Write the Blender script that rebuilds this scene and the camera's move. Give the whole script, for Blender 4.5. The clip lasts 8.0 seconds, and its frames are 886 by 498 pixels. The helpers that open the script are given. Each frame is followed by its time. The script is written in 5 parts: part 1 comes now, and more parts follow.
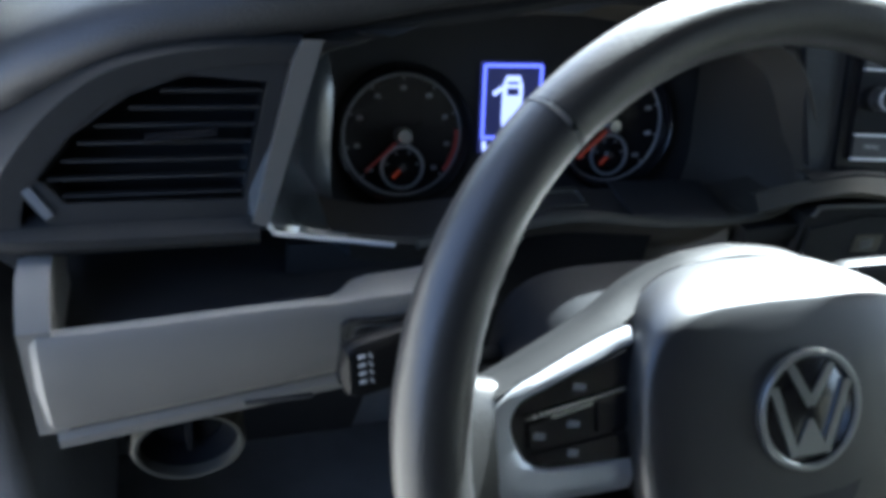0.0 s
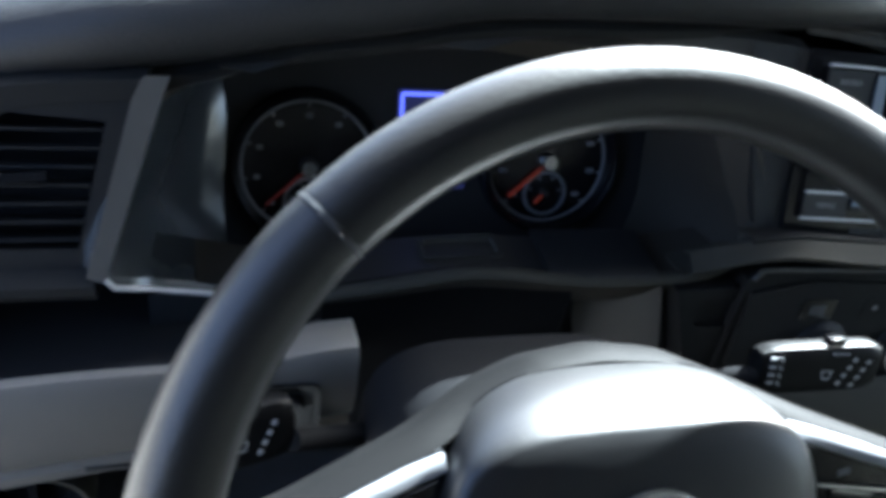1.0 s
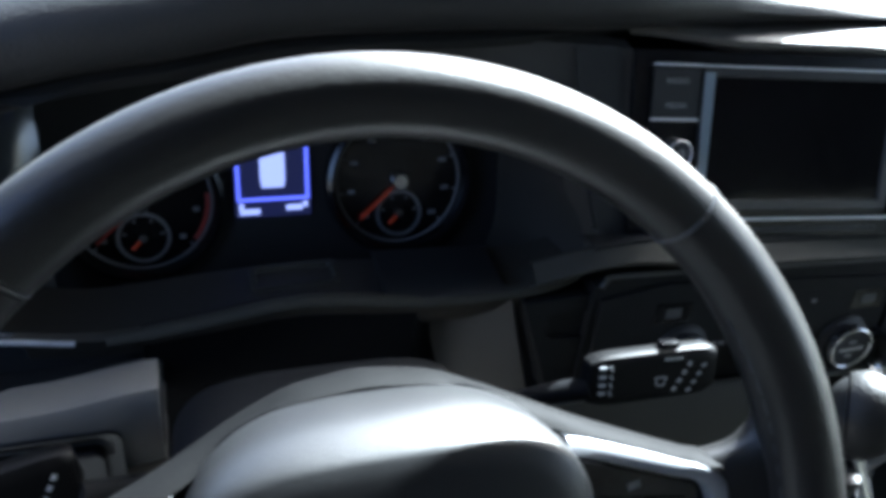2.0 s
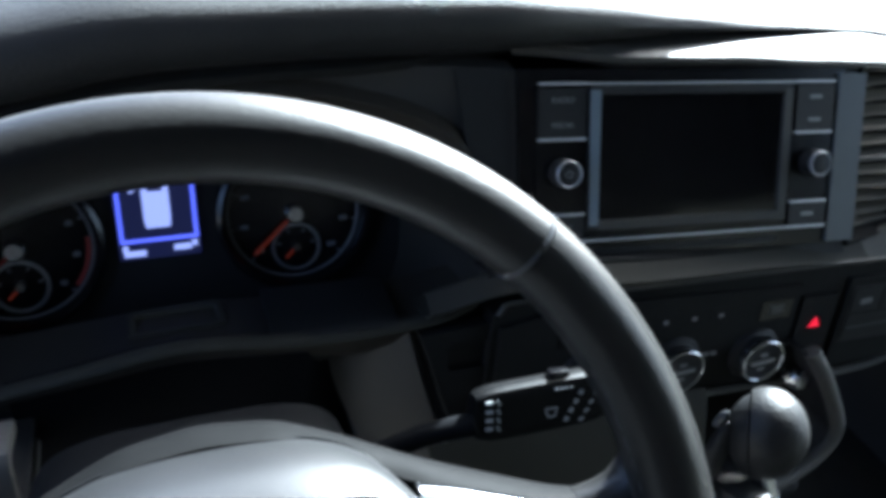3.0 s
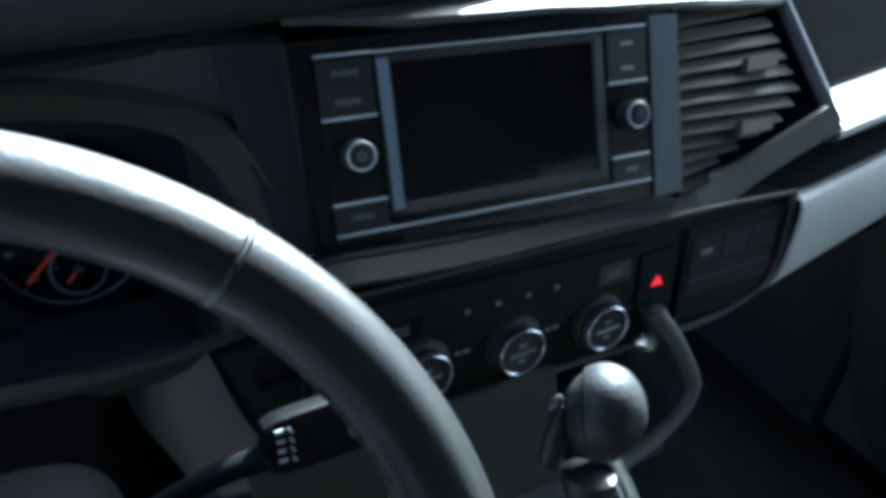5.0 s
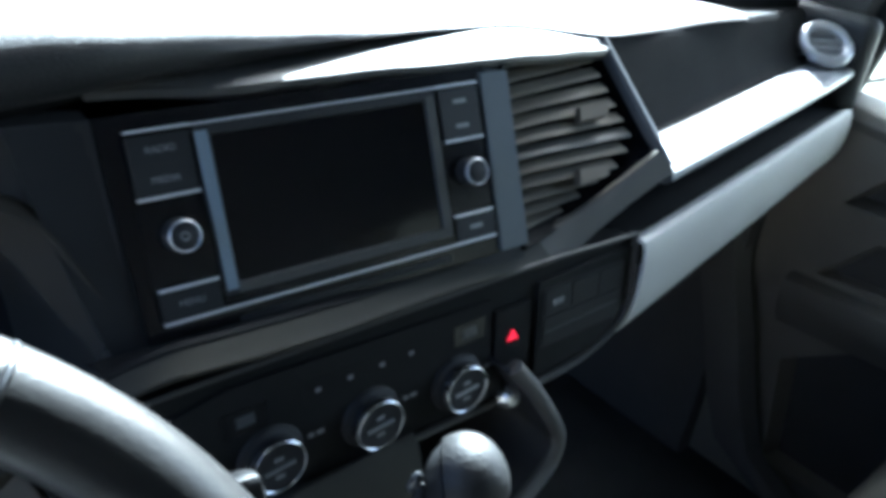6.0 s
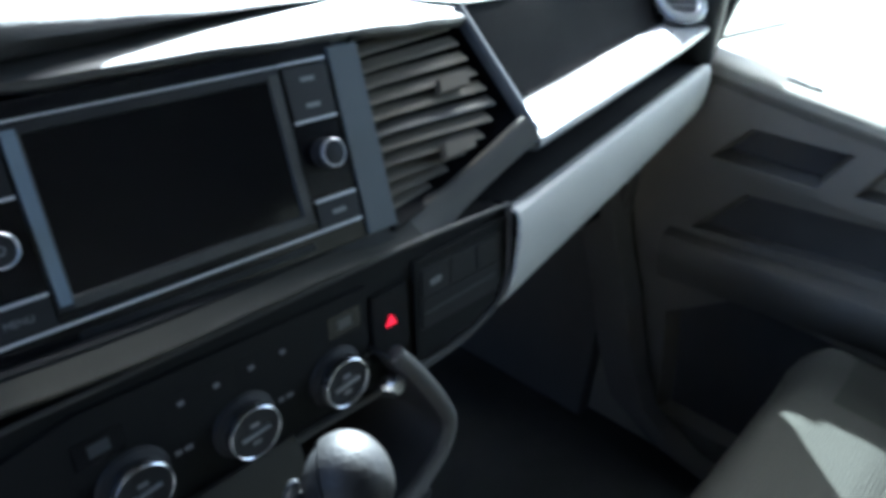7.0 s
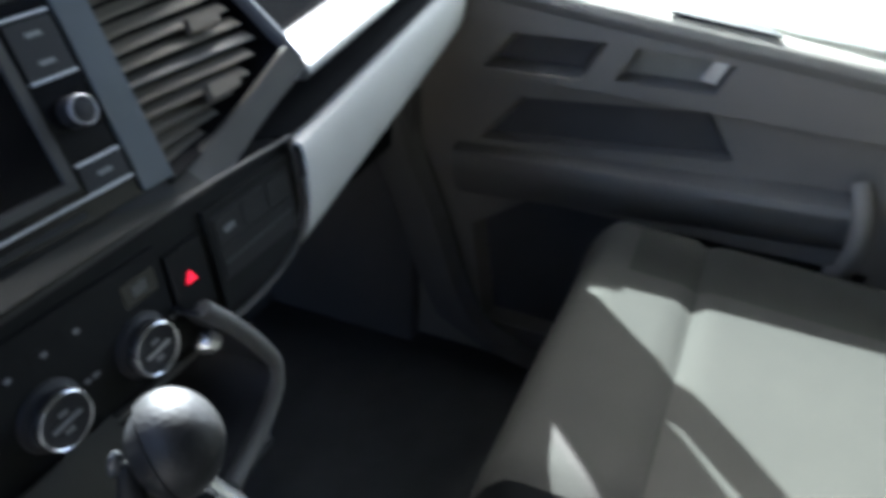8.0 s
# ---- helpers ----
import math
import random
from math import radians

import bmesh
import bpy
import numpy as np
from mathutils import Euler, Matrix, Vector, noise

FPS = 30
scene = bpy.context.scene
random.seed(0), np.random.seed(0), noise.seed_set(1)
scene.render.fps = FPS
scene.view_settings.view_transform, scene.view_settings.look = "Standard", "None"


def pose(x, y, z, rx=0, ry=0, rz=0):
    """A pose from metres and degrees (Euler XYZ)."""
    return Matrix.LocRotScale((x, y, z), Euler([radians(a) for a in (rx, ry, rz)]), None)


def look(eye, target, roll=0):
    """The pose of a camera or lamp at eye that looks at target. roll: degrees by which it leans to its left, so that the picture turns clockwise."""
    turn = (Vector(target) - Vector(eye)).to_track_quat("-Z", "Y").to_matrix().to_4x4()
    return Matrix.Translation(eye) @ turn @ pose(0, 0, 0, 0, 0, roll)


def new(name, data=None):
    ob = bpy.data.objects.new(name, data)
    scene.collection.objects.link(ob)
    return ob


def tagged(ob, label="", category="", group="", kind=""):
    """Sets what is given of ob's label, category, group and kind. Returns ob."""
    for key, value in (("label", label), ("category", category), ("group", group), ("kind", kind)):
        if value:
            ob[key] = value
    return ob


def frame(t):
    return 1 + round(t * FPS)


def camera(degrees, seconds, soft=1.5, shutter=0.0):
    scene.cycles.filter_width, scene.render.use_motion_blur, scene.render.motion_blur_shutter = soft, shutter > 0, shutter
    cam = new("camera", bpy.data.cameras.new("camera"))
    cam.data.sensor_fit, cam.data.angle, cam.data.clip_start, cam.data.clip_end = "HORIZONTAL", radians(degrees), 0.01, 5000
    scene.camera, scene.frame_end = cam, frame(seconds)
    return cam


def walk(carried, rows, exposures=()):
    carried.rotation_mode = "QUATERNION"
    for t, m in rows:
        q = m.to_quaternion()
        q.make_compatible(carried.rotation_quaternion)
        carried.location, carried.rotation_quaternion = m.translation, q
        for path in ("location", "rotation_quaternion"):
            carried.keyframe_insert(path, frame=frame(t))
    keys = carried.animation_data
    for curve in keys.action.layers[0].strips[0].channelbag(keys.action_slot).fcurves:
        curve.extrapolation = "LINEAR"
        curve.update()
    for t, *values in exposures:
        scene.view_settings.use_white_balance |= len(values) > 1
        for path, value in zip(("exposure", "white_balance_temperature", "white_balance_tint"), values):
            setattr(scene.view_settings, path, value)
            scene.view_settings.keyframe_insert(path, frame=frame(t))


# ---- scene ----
EXPOSURE = 4.0
SOFT = 4.5
KELVIN, TINT = 5600, 9
cam = camera(58.2, 8.0, soft=SOFT, shutter=0.5)
PATH = [
    (0, (-0.263, -0.46, 1.169), (0.345, 1.043, -0.002), 9.7),
    (0.1, (-0.253, -0.455, 1.171), (0.341, 1.044, -0.012), 9.8),
    (0.5, (-0.2, -0.447, 1.178), (0.269, 1.109, 0.012), 8.3),
    (1, (-0.156, -0.412, 1.187), (0.377, 1.082, -0.031), 11.0),
    (1.5, (-0.098, -0.414, 1.194), (0.411, 1.096, -0.015), 8.7),
    (2, (-0.064, -0.421, 1.187), (0.542, 1.091, 0.027), 8.4),
    (2.2, (-0.053, -0.424, 1.191), (0.558, 1.097, 0.045), 8.2),
    (3.5, (0.012, -0.413, 1.188), (0.781, 1.066, 0.083), 6.1),
    (4, (0.03, -0.408, 1.182), (0.867, 1.025, 0.066), 5.4),
    (4.2, (0.041, -0.405, 1.177), (0.874, 1.008, 0.033), 4.9),
    (5.5, (0.085, -0.393, 1.173), (1.09, 0.929, 0.058), 6.1),
    (5.9, (0.096, -0.387, 1.177), (1.256, 0.87, 0.139), 6.6),
    (6, (0.101, -0.388, 1.173), (1.278, 0.868, 0.154), 6.0),
    (6.5, (0.12, -0.384, 1.166), (1.372, 0.804, 0.155), 5.3),
    (7, (0.131, -0.385, 1.161), (1.479, 0.67, 0.126), 5.1),
    (7.5, (0.134, -0.395, 1.156), (1.568, 0.507, 0.094), 1.7),
    (8, (0.13, -0.402, 1.146), (1.666, 0.223, 0.028), 1.7),
]
walk(cam, [(t, look(eye, target, roll)) for t, eye, target, roll in PATH],
     [(0, EXPOSURE + 0.24, KELVIN, TINT - 3), (0.5, EXPOSURE + 0.12, KELVIN, TINT - 2), (1, EXPOSURE - 0.06, KELVIN, TINT - 2), (1.5, EXPOSURE - 0.08, KELVIN, TINT - 2), (2, EXPOSURE - 0.4, KELVIN - 50, TINT - 1), (3.5, EXPOSURE - 0.7, KELVIN - 150, TINT - 3), (4, EXPOSURE - 0.7, KELVIN - 300, TINT - 4),
      (5.5, EXPOSURE - 0.3, KELVIN - 500, TINT - 7), (6.5, EXPOSURE - 0.1, KELVIN - 250, TINT - 4), (7.2, EXPOSURE - 0.1, KELVIN - 250, TINT - 4), (8, EXPOSURE, KELVIN + 100, TINT + 1)])

# ---- light: daylight, sun ahead on the passenger side ----
SUN_WAY = Vector((1.1, 0.9, 1.0)).normalized()
world = bpy.data.worlds.new("sky")
scene.world = world
world.use_nodes = True
sky = world.node_tree.nodes.new("ShaderNodeTexSky")
sky.sky_type = 'NISHITA'
sky.sun_disc = False
sky.dust_density = 6.0
sky.air_density = 0.5
sky.sun_elevation = math.asin(SUN_WAY.z)
sky.sun_rotation = math.atan2(SUN_WAY.x, SUN_WAY.y)
world.node_tree.links.new(sky.outputs[0], world.node_tree.nodes["Background"].inputs[0])
world.node_tree.nodes["Background"].inputs[1].default_value = 0.105
sun = new("sun", bpy.data.lights.new("sun", 'SUN'))
sun.data.energy = 5.0
sun.data.angle = radians(0.5)
sun.data.color = (1.0, 0.98, 0.95)
sun.matrix_world = look(SUN_WAY * 10, (0, 0, 0))


# ---- materials ----
def surface(name, color, rough=0.5, metal=0.0, grain=900.0, bump=0.15, vary=0.12, wear=6.0, rough_vary=0.1, spec=0.5, coat=0.0, ribs=0.0):
    m = bpy.data.materials.new(name)
    m.use_nodes = True
    nt = m.node_tree
    n, l = nt.nodes, nt.links
    b = n["Principled BSDF"]
    tc = n.new("ShaderNodeTexCoord")
    fine = n.new("ShaderNodeTexNoise")
    fine.inputs["Scale"].default_value = grain
    fine.inputs["Detail"].default_value = 2
    big = n.new("ShaderNodeTexNoise")
    big.inputs["Scale"].default_value = wear
    big.inputs["Detail"].default_value = 6
    big.inputs["Roughness"].default_value = 0.65
    for t in (fine, big):
        l.new(tc.outputs["Object"], t.inputs["Vector"])
    ramp = n.new("ShaderNodeMapRange")
    ramp.inputs["From Min"].default_value = 0.3
    ramp.inputs["From Max"].default_value = 0.7
    ramp.inputs["To Min"].default_value = 1 - vary
    ramp.inputs["To Max"].default_value = 1 + vary
    l.new(big.outputs["Fac"], ramp.inputs["Value"])
    mul = n.new("ShaderNodeVectorMath")
    mul.operation = 'SCALE'
    mul.inputs[0].default_value = color
    l.new(ramp.outputs[0], mul.inputs["Scale"])
    l.new(mul.outputs[0], b.inputs["Base Color"])
    rr = n.new("ShaderNodeMapRange")
    rr.inputs["From Min"].default_value = 0.3
    rr.inputs["From Max"].default_value = 0.7
    rr.inputs["To Min"].default_value = max(0.02, rough - rough_vary * rough)
    rr.inputs["To Max"].default_value = min(1, rough + rough_vary * rough)
    l.new(big.outputs["Fac"], rr.inputs["Value"])
    l.new(rr.outputs[0], b.inputs["Roughness"])
    b.inputs["Metallic"].default_value = metal
    b.inputs["Specular IOR Level"].default_value = spec
    b.inputs["Coat Weight"].default_value = coat
    b.inputs["Coat Roughness"].default_value = 0.08
    if bump:
        bp = n.new("ShaderNodeBump")
        bp.inputs["Strength"].default_value = bump
        bp.inputs["Distance"].default_value = 0.0006
        height = fine.outputs["Fac"]
        if ribs:
            wave = n.new("ShaderNodeTexWave")
            wave.bands_direction = 'Y'
            wave.inputs["Scale"].default_value = ribs
            wave.inputs["Distortion"].default_value = 0.6
            l.new(tc.outputs["Object"], wave.inputs["Vector"])
            add = n.new("ShaderNodeMath")
            l.new(height, add.inputs[0])
            l.new(wave.outputs["Fac"], add.inputs[1])
            height = add.outputs[0]
        l.new(height, bp.inputs["Height"])
        l.new(bp.outputs[0], b.inputs["Normal"])
    return m


def glow(name, color, strength):
    m = surface(name, (0.02, 0.02, 0.02), 0.4, bump=0)
    b = m.node_tree.nodes["Principled BSDF"]
    b.inputs["Emission Color"].default_value = (*color, 1)
    b.inputs["Emission Strength"].default_value = strength
    return m


def clear_glass(name, tint):
    """Thin pane: light goes straight through, tinted, with a mirror gloss on top."""
    m = bpy.data.materials.new(name)
    m.use_nodes = True
    nt = m.node_tree
    nt.nodes.remove(nt.nodes["Principled BSDF"])
    clear = nt.nodes.new("ShaderNodeBsdfTransparent")
    clear.inputs["Color"].default_value = (*tint, 1)
    gloss = nt.nodes.new("ShaderNodeBsdfGlossy")
    gloss.inputs["Roughness"].default_value = 0.02
    fres = nt.nodes.new("ShaderNodeFresnel")
    fres.inputs["IOR"].default_value = 1.3
    mix = nt.nodes.new("ShaderNodeMixShader")
    nt.links.new(fres.outputs[0], mix.inputs[0])
    nt.links.new(clear.outputs[0], mix.inputs[1])
    nt.links.new(gloss.outputs[0], mix.inputs[2])
    nt.links.new(mix.outputs[0], nt.nodes["Material Output"].inputs["Surface"])
    return m


DASH = surface("dash_black_plastic", (0.012, 0.0125, 0.0135), 0.52, grain=1400, bump=0.35, vary=0.15, spec=0.35)
DASH_TOP = surface("dash_top_soft_plastic", (0.015, 0.0152, 0.0156), 0.52, grain=700, bump=0.8, vary=0.15, spec=0.42)
FASCIA = surface("dark_fascia_plastic", (0.031, 0.030, 0.028), 0.6, grain=1400, bump=0.3, vary=0.12, spec=0.3)
TRIM = surface("satin_dark_trim", (0.05, 0.053, 0.058), 0.33, grain=1600, bump=0.1, vary=0.1, spec=0.7)
LEDGE = surface("satin_grey_ledge", (0.055, 0.053, 0.048), 0.5, grain=1600, bump=0.15, vary=0.1, spec=0.35)
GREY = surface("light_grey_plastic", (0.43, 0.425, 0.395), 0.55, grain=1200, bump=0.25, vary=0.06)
# Driver's-side copy of GREY, darkened so the shade sits in the colour.
TAUPE = surface("shaded_grey_plastic", (0.080, 0.0765, 0.070), 0.55, grain=1200, bump=0.25, vary=0.08)
# Taupe carries the light on the centre slats; the driver's stay near black.
LIT_SLAT = surface("lit_taupe_slat", (0.115, 0.101, 0.078), 0.65, grain=1500, bump=0.1, spec=0.2)
PIANO = surface("piano_black", (0.006, 0.006, 0.007), 0.2, bump=0, coat=0.0, wear=20)
BLACK = surface("matt_black", (0.011, 0.011, 0.0118), 0.7, bump=0.1)
SCREEN = surface("screen_glass", (0.004, 0.004, 0.005), 0.09, bump=0, rough_vary=0.4, wear=14)
CHROME = surface("satin_chrome", (0.75, 0.76, 0.78), 0.27, 1.0, bump=0.0, vary=0.05)
LINE = surface("satin_silver_line", (0.55, 0.56, 0.58), 0.5, 0.5, bump=0.0, vary=0.05)
EMBLEM = surface("dulled_chrome", (0.30, 0.31, 0.31), 0.3, 0.9, bump=0.0, vary=0.1)
SILVER = surface("silver_paint", (0.42, 0.43, 0.45), 0.32, 0.7, bump=0.03, vary=0.06)
LEATHER = surface("black_leather", (0.0125, 0.0123, 0.0122), 0.38, grain=520, bump=0.25, vary=0.15, spec=0.48)
RUBBERY = surface("soft_black_hub", (0.013, 0.0134, 0.0142), 0.38, grain=1300, bump=0.25, vary=0.1, spec=0.65)
# Darker than BLACK, so gaps and recesses hold their shade in the colour.
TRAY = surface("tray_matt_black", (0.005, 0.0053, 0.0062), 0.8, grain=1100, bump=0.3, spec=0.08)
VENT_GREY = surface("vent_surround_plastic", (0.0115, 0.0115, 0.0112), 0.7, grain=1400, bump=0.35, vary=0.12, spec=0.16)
# Base lifted to blue-grey so the cheek's reflection sits in its colour.
GLOSS = surface("gloss_cheek_sheen", (0.042, 0.047, 0.051), 0.20, bump=0, vary=0.1, spec=0.9)
KICK = surface("dark_kick_panel", (0.112, 0.106, 0.098), 0.75, grain=900, bump=0.4, spec=0.2)
SHOULDER = surface("matt_spoke_plastic", (0.0045, 0.0046, 0.0048), 0.65, grain=1300, bump=0.2, vary=0.1, spec=0.06)
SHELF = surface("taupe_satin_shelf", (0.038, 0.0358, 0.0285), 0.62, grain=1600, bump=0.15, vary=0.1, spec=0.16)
# Lighter copy of SHELF: light on the rising trim is kept in its colour.
LIT_SATIN = surface("lit_taupe_satin", (0.070, 0.066, 0.056), 0.5, grain=1600, bump=0.12, vary=0.1, spec=0.25)
SIDE_GLASS = clear_glass("tinted_side_glass", (0.90, 0.94, 0.91))
KNOB = surface("worn_grey_leather", (0.014, 0.014, 0.0143), 0.5, grain=420, bump=0.8, vary=0.15, spec=0.4)
SPOKE = surface("satin_silver_spoke", (0.36, 0.375, 0.40), 0.36, 0.5, grain=1500, bump=0.03, vary=0.06)
SEAT = surface("beige_grey_seat_cloth", (0.0350, 0.0340, 0.0295), 0.9, grain=420, bump=0.9, vary=0.1, wear=9, spec=0.08, ribs=70)
SEAT_SIDE = surface("black_seat_side", (0.0225, 0.0216, 0.0185), 0.9, grain=500, bump=0.7, spec=0.06)
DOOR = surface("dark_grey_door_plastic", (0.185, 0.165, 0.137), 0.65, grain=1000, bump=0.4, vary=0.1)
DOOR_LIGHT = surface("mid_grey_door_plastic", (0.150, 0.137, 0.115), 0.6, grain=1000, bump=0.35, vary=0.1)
LIT_RECESS = surface("lit_pull_recess", (0.24, 0.228, 0.19), 0.6, grain=1000, bump=0.3, vary=0.1)
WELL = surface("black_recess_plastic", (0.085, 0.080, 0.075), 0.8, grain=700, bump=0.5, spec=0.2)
STALK = surface("satin_black_stalk", (0.0035, 0.0035, 0.0038), 0.5, grain=1500, bump=0.05, spec=0.12)
CARPET = surface("black_carpet", (0.070, 0.070, 0.072), 0.95, grain=300, bump=1.0, vary=0.3)
# Darker than a real headliner, to cut the light bounced into the cab.
HEADLINER = surface("grey_headliner", (0.05, 0.05, 0.049), 0.9, grain=500, bump=0.5, vary=0.06)
MARK = surface("pale_printed_mark", (0.30, 0.31, 0.325), 0.5, bump=0)
DIM = surface("dim_printed_mark", (0.2, 0.2, 0.205), 0.5, bump=0)
NEEDLE = glow("orange_needle", (1.0, 0.12, 0.03), 0.0056)
REDMARK = surface("red_dial_mark", (0.4, 0.04, 0.03), 0.5, bump=0)
BLUE = glow("blue_white_display", (0.13, 0.16, 1.0), 0.14)
PALE = glow("pale_display", (0.42, 0.48, 1.0), 0.112)
NAVY = glow("dark_blue_display", (0.010, 0.012, 0.05), 0.084)
HAZARD = glow("red_hazard_mark", (1.0, 0.01, 0.04), 0.119)
STRIP = surface("dark_satin_strip", (0.092, 0.105, 0.113), 0.4, grain=1500, bump=0.05, vary=0.06, spec=0.4)
EDGE_SHEEN = surface("screen_edge_sheen", (0.16, 0.20, 0.24), 0.3, grain=1500, bump=0.05, vary=0.06, spec=0.7)
GLASS = clear_glass("window_glass", (0.95, 0.975, 0.96))
MIRROR = surface("mirror_silver", (0.9, 0.9, 0.9), 0.02, 1.0, bump=0, vary=0.01)
PAINT = surface("white_van_paint", (0.75, 0.75, 0.73), 0.3, bump=0, vary=0.04, coat=0.6)
GROUND = surface("worn_concrete_ground", (0.25, 0.24, 0.21), 0.9, grain=40, bump=0.5, vary=0.15, wear=0.6, spec=0.1)

# ---- mesh helpers ----
BASE = {}
WORLD_PARTS = set()


def thing(name, m, label, category, group="", kind="", in_world=True):
    """An Empty at the base of a thing; in_world: its parts are given in the place's own coordinates."""
    e = new(name)
    e.empty_display_size = 0.02
    e.matrix_basis = m
    BASE[e] = m
    if in_world:
        WORLD_PARTS.add(e)
    return tagged(e, label, category, group, kind)


def part(name, bm, material, parent=None, label="", smooth=True):
    me = bpy.data.meshes.new(name)
    bmesh.ops.recalc_face_normals(bm, faces=bm.faces[:])
    if parent is not None:
        if parent in WORLD_PARTS:
            bm.transform(BASE[parent].inverted())
    bm.to_mesh(me)
    bm.free()
    me.materials.append(material)
    if smooth:
        for p in me.polygons:
            p.use_smooth = True
        me.set_sharp_from_angle(angle=radians(38))
    ob = new(name, me)
    if parent is not None:
        ob.parent = parent
        BASE[ob] = BASE[parent]
        if parent in WORLD_PARTS:
            WORLD_PARTS.add(ob)
    return tagged(ob, label)


def bevelled(bm, r, seg=2, angle=0.5):
    if r > 0:
        es = [e for e in bm.edges if len(e.link_faces) == 2 and e.calc_face_angle(0) > angle]
        bmesh.ops.bevel(bm, geom=es, offset=r, segments=seg, profile=0.6, affect='EDGES', clamp_overlap=True)
    return bm


def block(x0, x1, y0, y1, z0, z1, r=0.002, seg=2, m=None):
    bm = bmesh.new()
    bmesh.ops.create_cube(bm, size=1)
    bm.transform(Matrix.Translation(((x0 + x1) / 2, (y0 + y1) / 2, (z0 + z1) / 2)) @ Matrix.Diagonal((x1 - x0, y1 - y0, z1 - z0, 1)))
    bevelled(bm, r, seg)
    if m is not None:
        bm.transform(m)
    return bm


def join(*bms):
    out = bms[0]
    for b in bms[1:]:
        me = bpy.data.meshes.new("join")
        b.to_mesh(me)
        b.free()
        out.from_mesh(me)
        bpy.data.meshes.remove(me)
    return out


def prism(points, w0, w1, r=0.0, seg=2, m=None):
    """A polygon in the (u, v) plane, made solid from w0 to w1."""
    bm = bmesh.new()
    low = [bm.verts.new((u, v, w0)) for u, v in points]
    top = [bm.verts.new((u, v, w1)) for u, v in points]
    bm.faces.new(low[::-1])
    bm.faces.new(top)
    n = len(points)
    for i in range(n):
        bm.faces.new((low[i], low[(i + 1) % n], top[(i + 1) % n], top[i]))
    bevelled(bm, r, seg)
    if m is not None:
        bm.transform(m)
    return bm


def rounded(u0, u1, v0, v1, r, n=5):
    pts = []
    for cu, cv, a in ((u1 - r, v1 - r, 0), (u0 + r, v1 - r, 90), (u0 + r, v0 + r, 180), (u1 - r, v0 + r, 270)):
        for i in range(n + 1):
            t = radians(a + 90 * i / n)
            pts.append((cu + r * math.cos(t), cv + r * math.sin(t)))
    return pts


def loft(sections, closed=False, caps=True):
    """Skin between rows of points of equal count; closed: each row is a loop."""
    bm = bmesh.new()
    rows = [[bm.verts.new(p) for p in s] for s in sections]
    for a, b in zip(rows, rows[1:]):
        n = len(a)
        for i in range(n if closed else n - 1):
            j = (i + 1) % n
            bm.faces.new((a[i], a[j], b[j], b[i]))
    if closed and caps:
        bm.faces.new(rows[0][::-1])
        bm.faces.new(rows[-1])
    return bm


def solid(bm, depth):
    """Gives an open skin its thickness, away from the face normals."""
    bmesh.ops.recalc_face_normals(bm, faces=bm.faces[:])
    bmesh.ops.solidify(bm, geom=bm.faces[:], thickness=depth)
    return bm


def smooth_path(points, n=8):
    """Points along a curve that runs smoothly through the given ones."""
    p = [Vector(q) for q in points]
    p = [2 * p[0] - p[1]] + p + [2 * p[-1] - p[-2]]
    out = []
    for i in range(1, len(p) - 2):
        for k in range(n):
            t = k / n
            a, b, c, d = p[i - 1:i + 3]
            out.append(0.5 * (2 * b + (c - a) * t + (2 * a - 5 * b + 4 * c - d) * t * t + (3 * b - a - 3 * c + d) * t ** 3))
    return out + [p[-2]]


def tube(path, radius, n=12, closed=False, m=None, squash=1.0, up=(0, 0, 1)):
    pts = [Vector(p) for p in path]
    rows = []
    for i, p in enumerate(pts):
        if closed:
            d = pts[(i + 1) % len(pts)] - pts[i - 1]
        else:
            d = pts[min(i + 1, len(pts) - 1)] - pts[max(i - 1, 0)]
        d.normalize()
        s = d.cross(Vector(up)).normalized()
        q = s.cross(d)
        r = radius(i / max(1, len(pts) - 1)) if callable(radius) else radius
        rows.append([p + r * (math.cos(a) * s + squash * math.sin(a) * q) for a in [2 * math.pi * k / n for k in range(n)]])
    if closed:
        rows.append(rows[0])
        bm = loft(rows, True, False)
        bmesh.ops.remove_doubles(bm, verts=bm.verts[:], dist=1e-6)
    else:
        bm = loft(rows, True)
    if m is not None:
        bm.transform(m)
    return bm


def lathe(profile, n=40, m=None):
    """A (radius, height) profile turned round the w axis."""
    rows = [[Vector((r * math.cos(a), r * math.sin(a), h)) for r, h in profile] for a in [2 * math.pi * k / n for k in range(n)]]
    rows.append(rows[0])
    bm = loft(rows)
    bmesh.ops.remove_doubles(bm, verts=bm.verts[:], dist=1e-6)
    if m is not None:
        bm.transform(m)
    return bm


def ring(r0, r1, h0, h1, n=40, m=None):
    c = min(0.0008, (r1 - r0) * 0.3, abs(h1 - h0) * 0.4)
    return lathe([(r0, h0), (r0, h1 - c), (r0 + c, h1), (r1 - c, h1), (r1, h1 - c), (r1, h0), (r0, h0)], n, m)


def bar(u0, v0, u1, v1, width, w0, w1, m=None):
    """A straight stroke on a face."""
    d = Vector((u1 - u0, v1 - v0)).normalized() * width / 2
    s = Vector((-d.y, d.x))
    return prism([(u0 - s.x, v0 - s.y), (u1 - s.x, v1 - s.y), (u1 + s.x, v1 + s.y), (u0 + s.x, v0 + s.y)], w0, w1, 0, m=m)


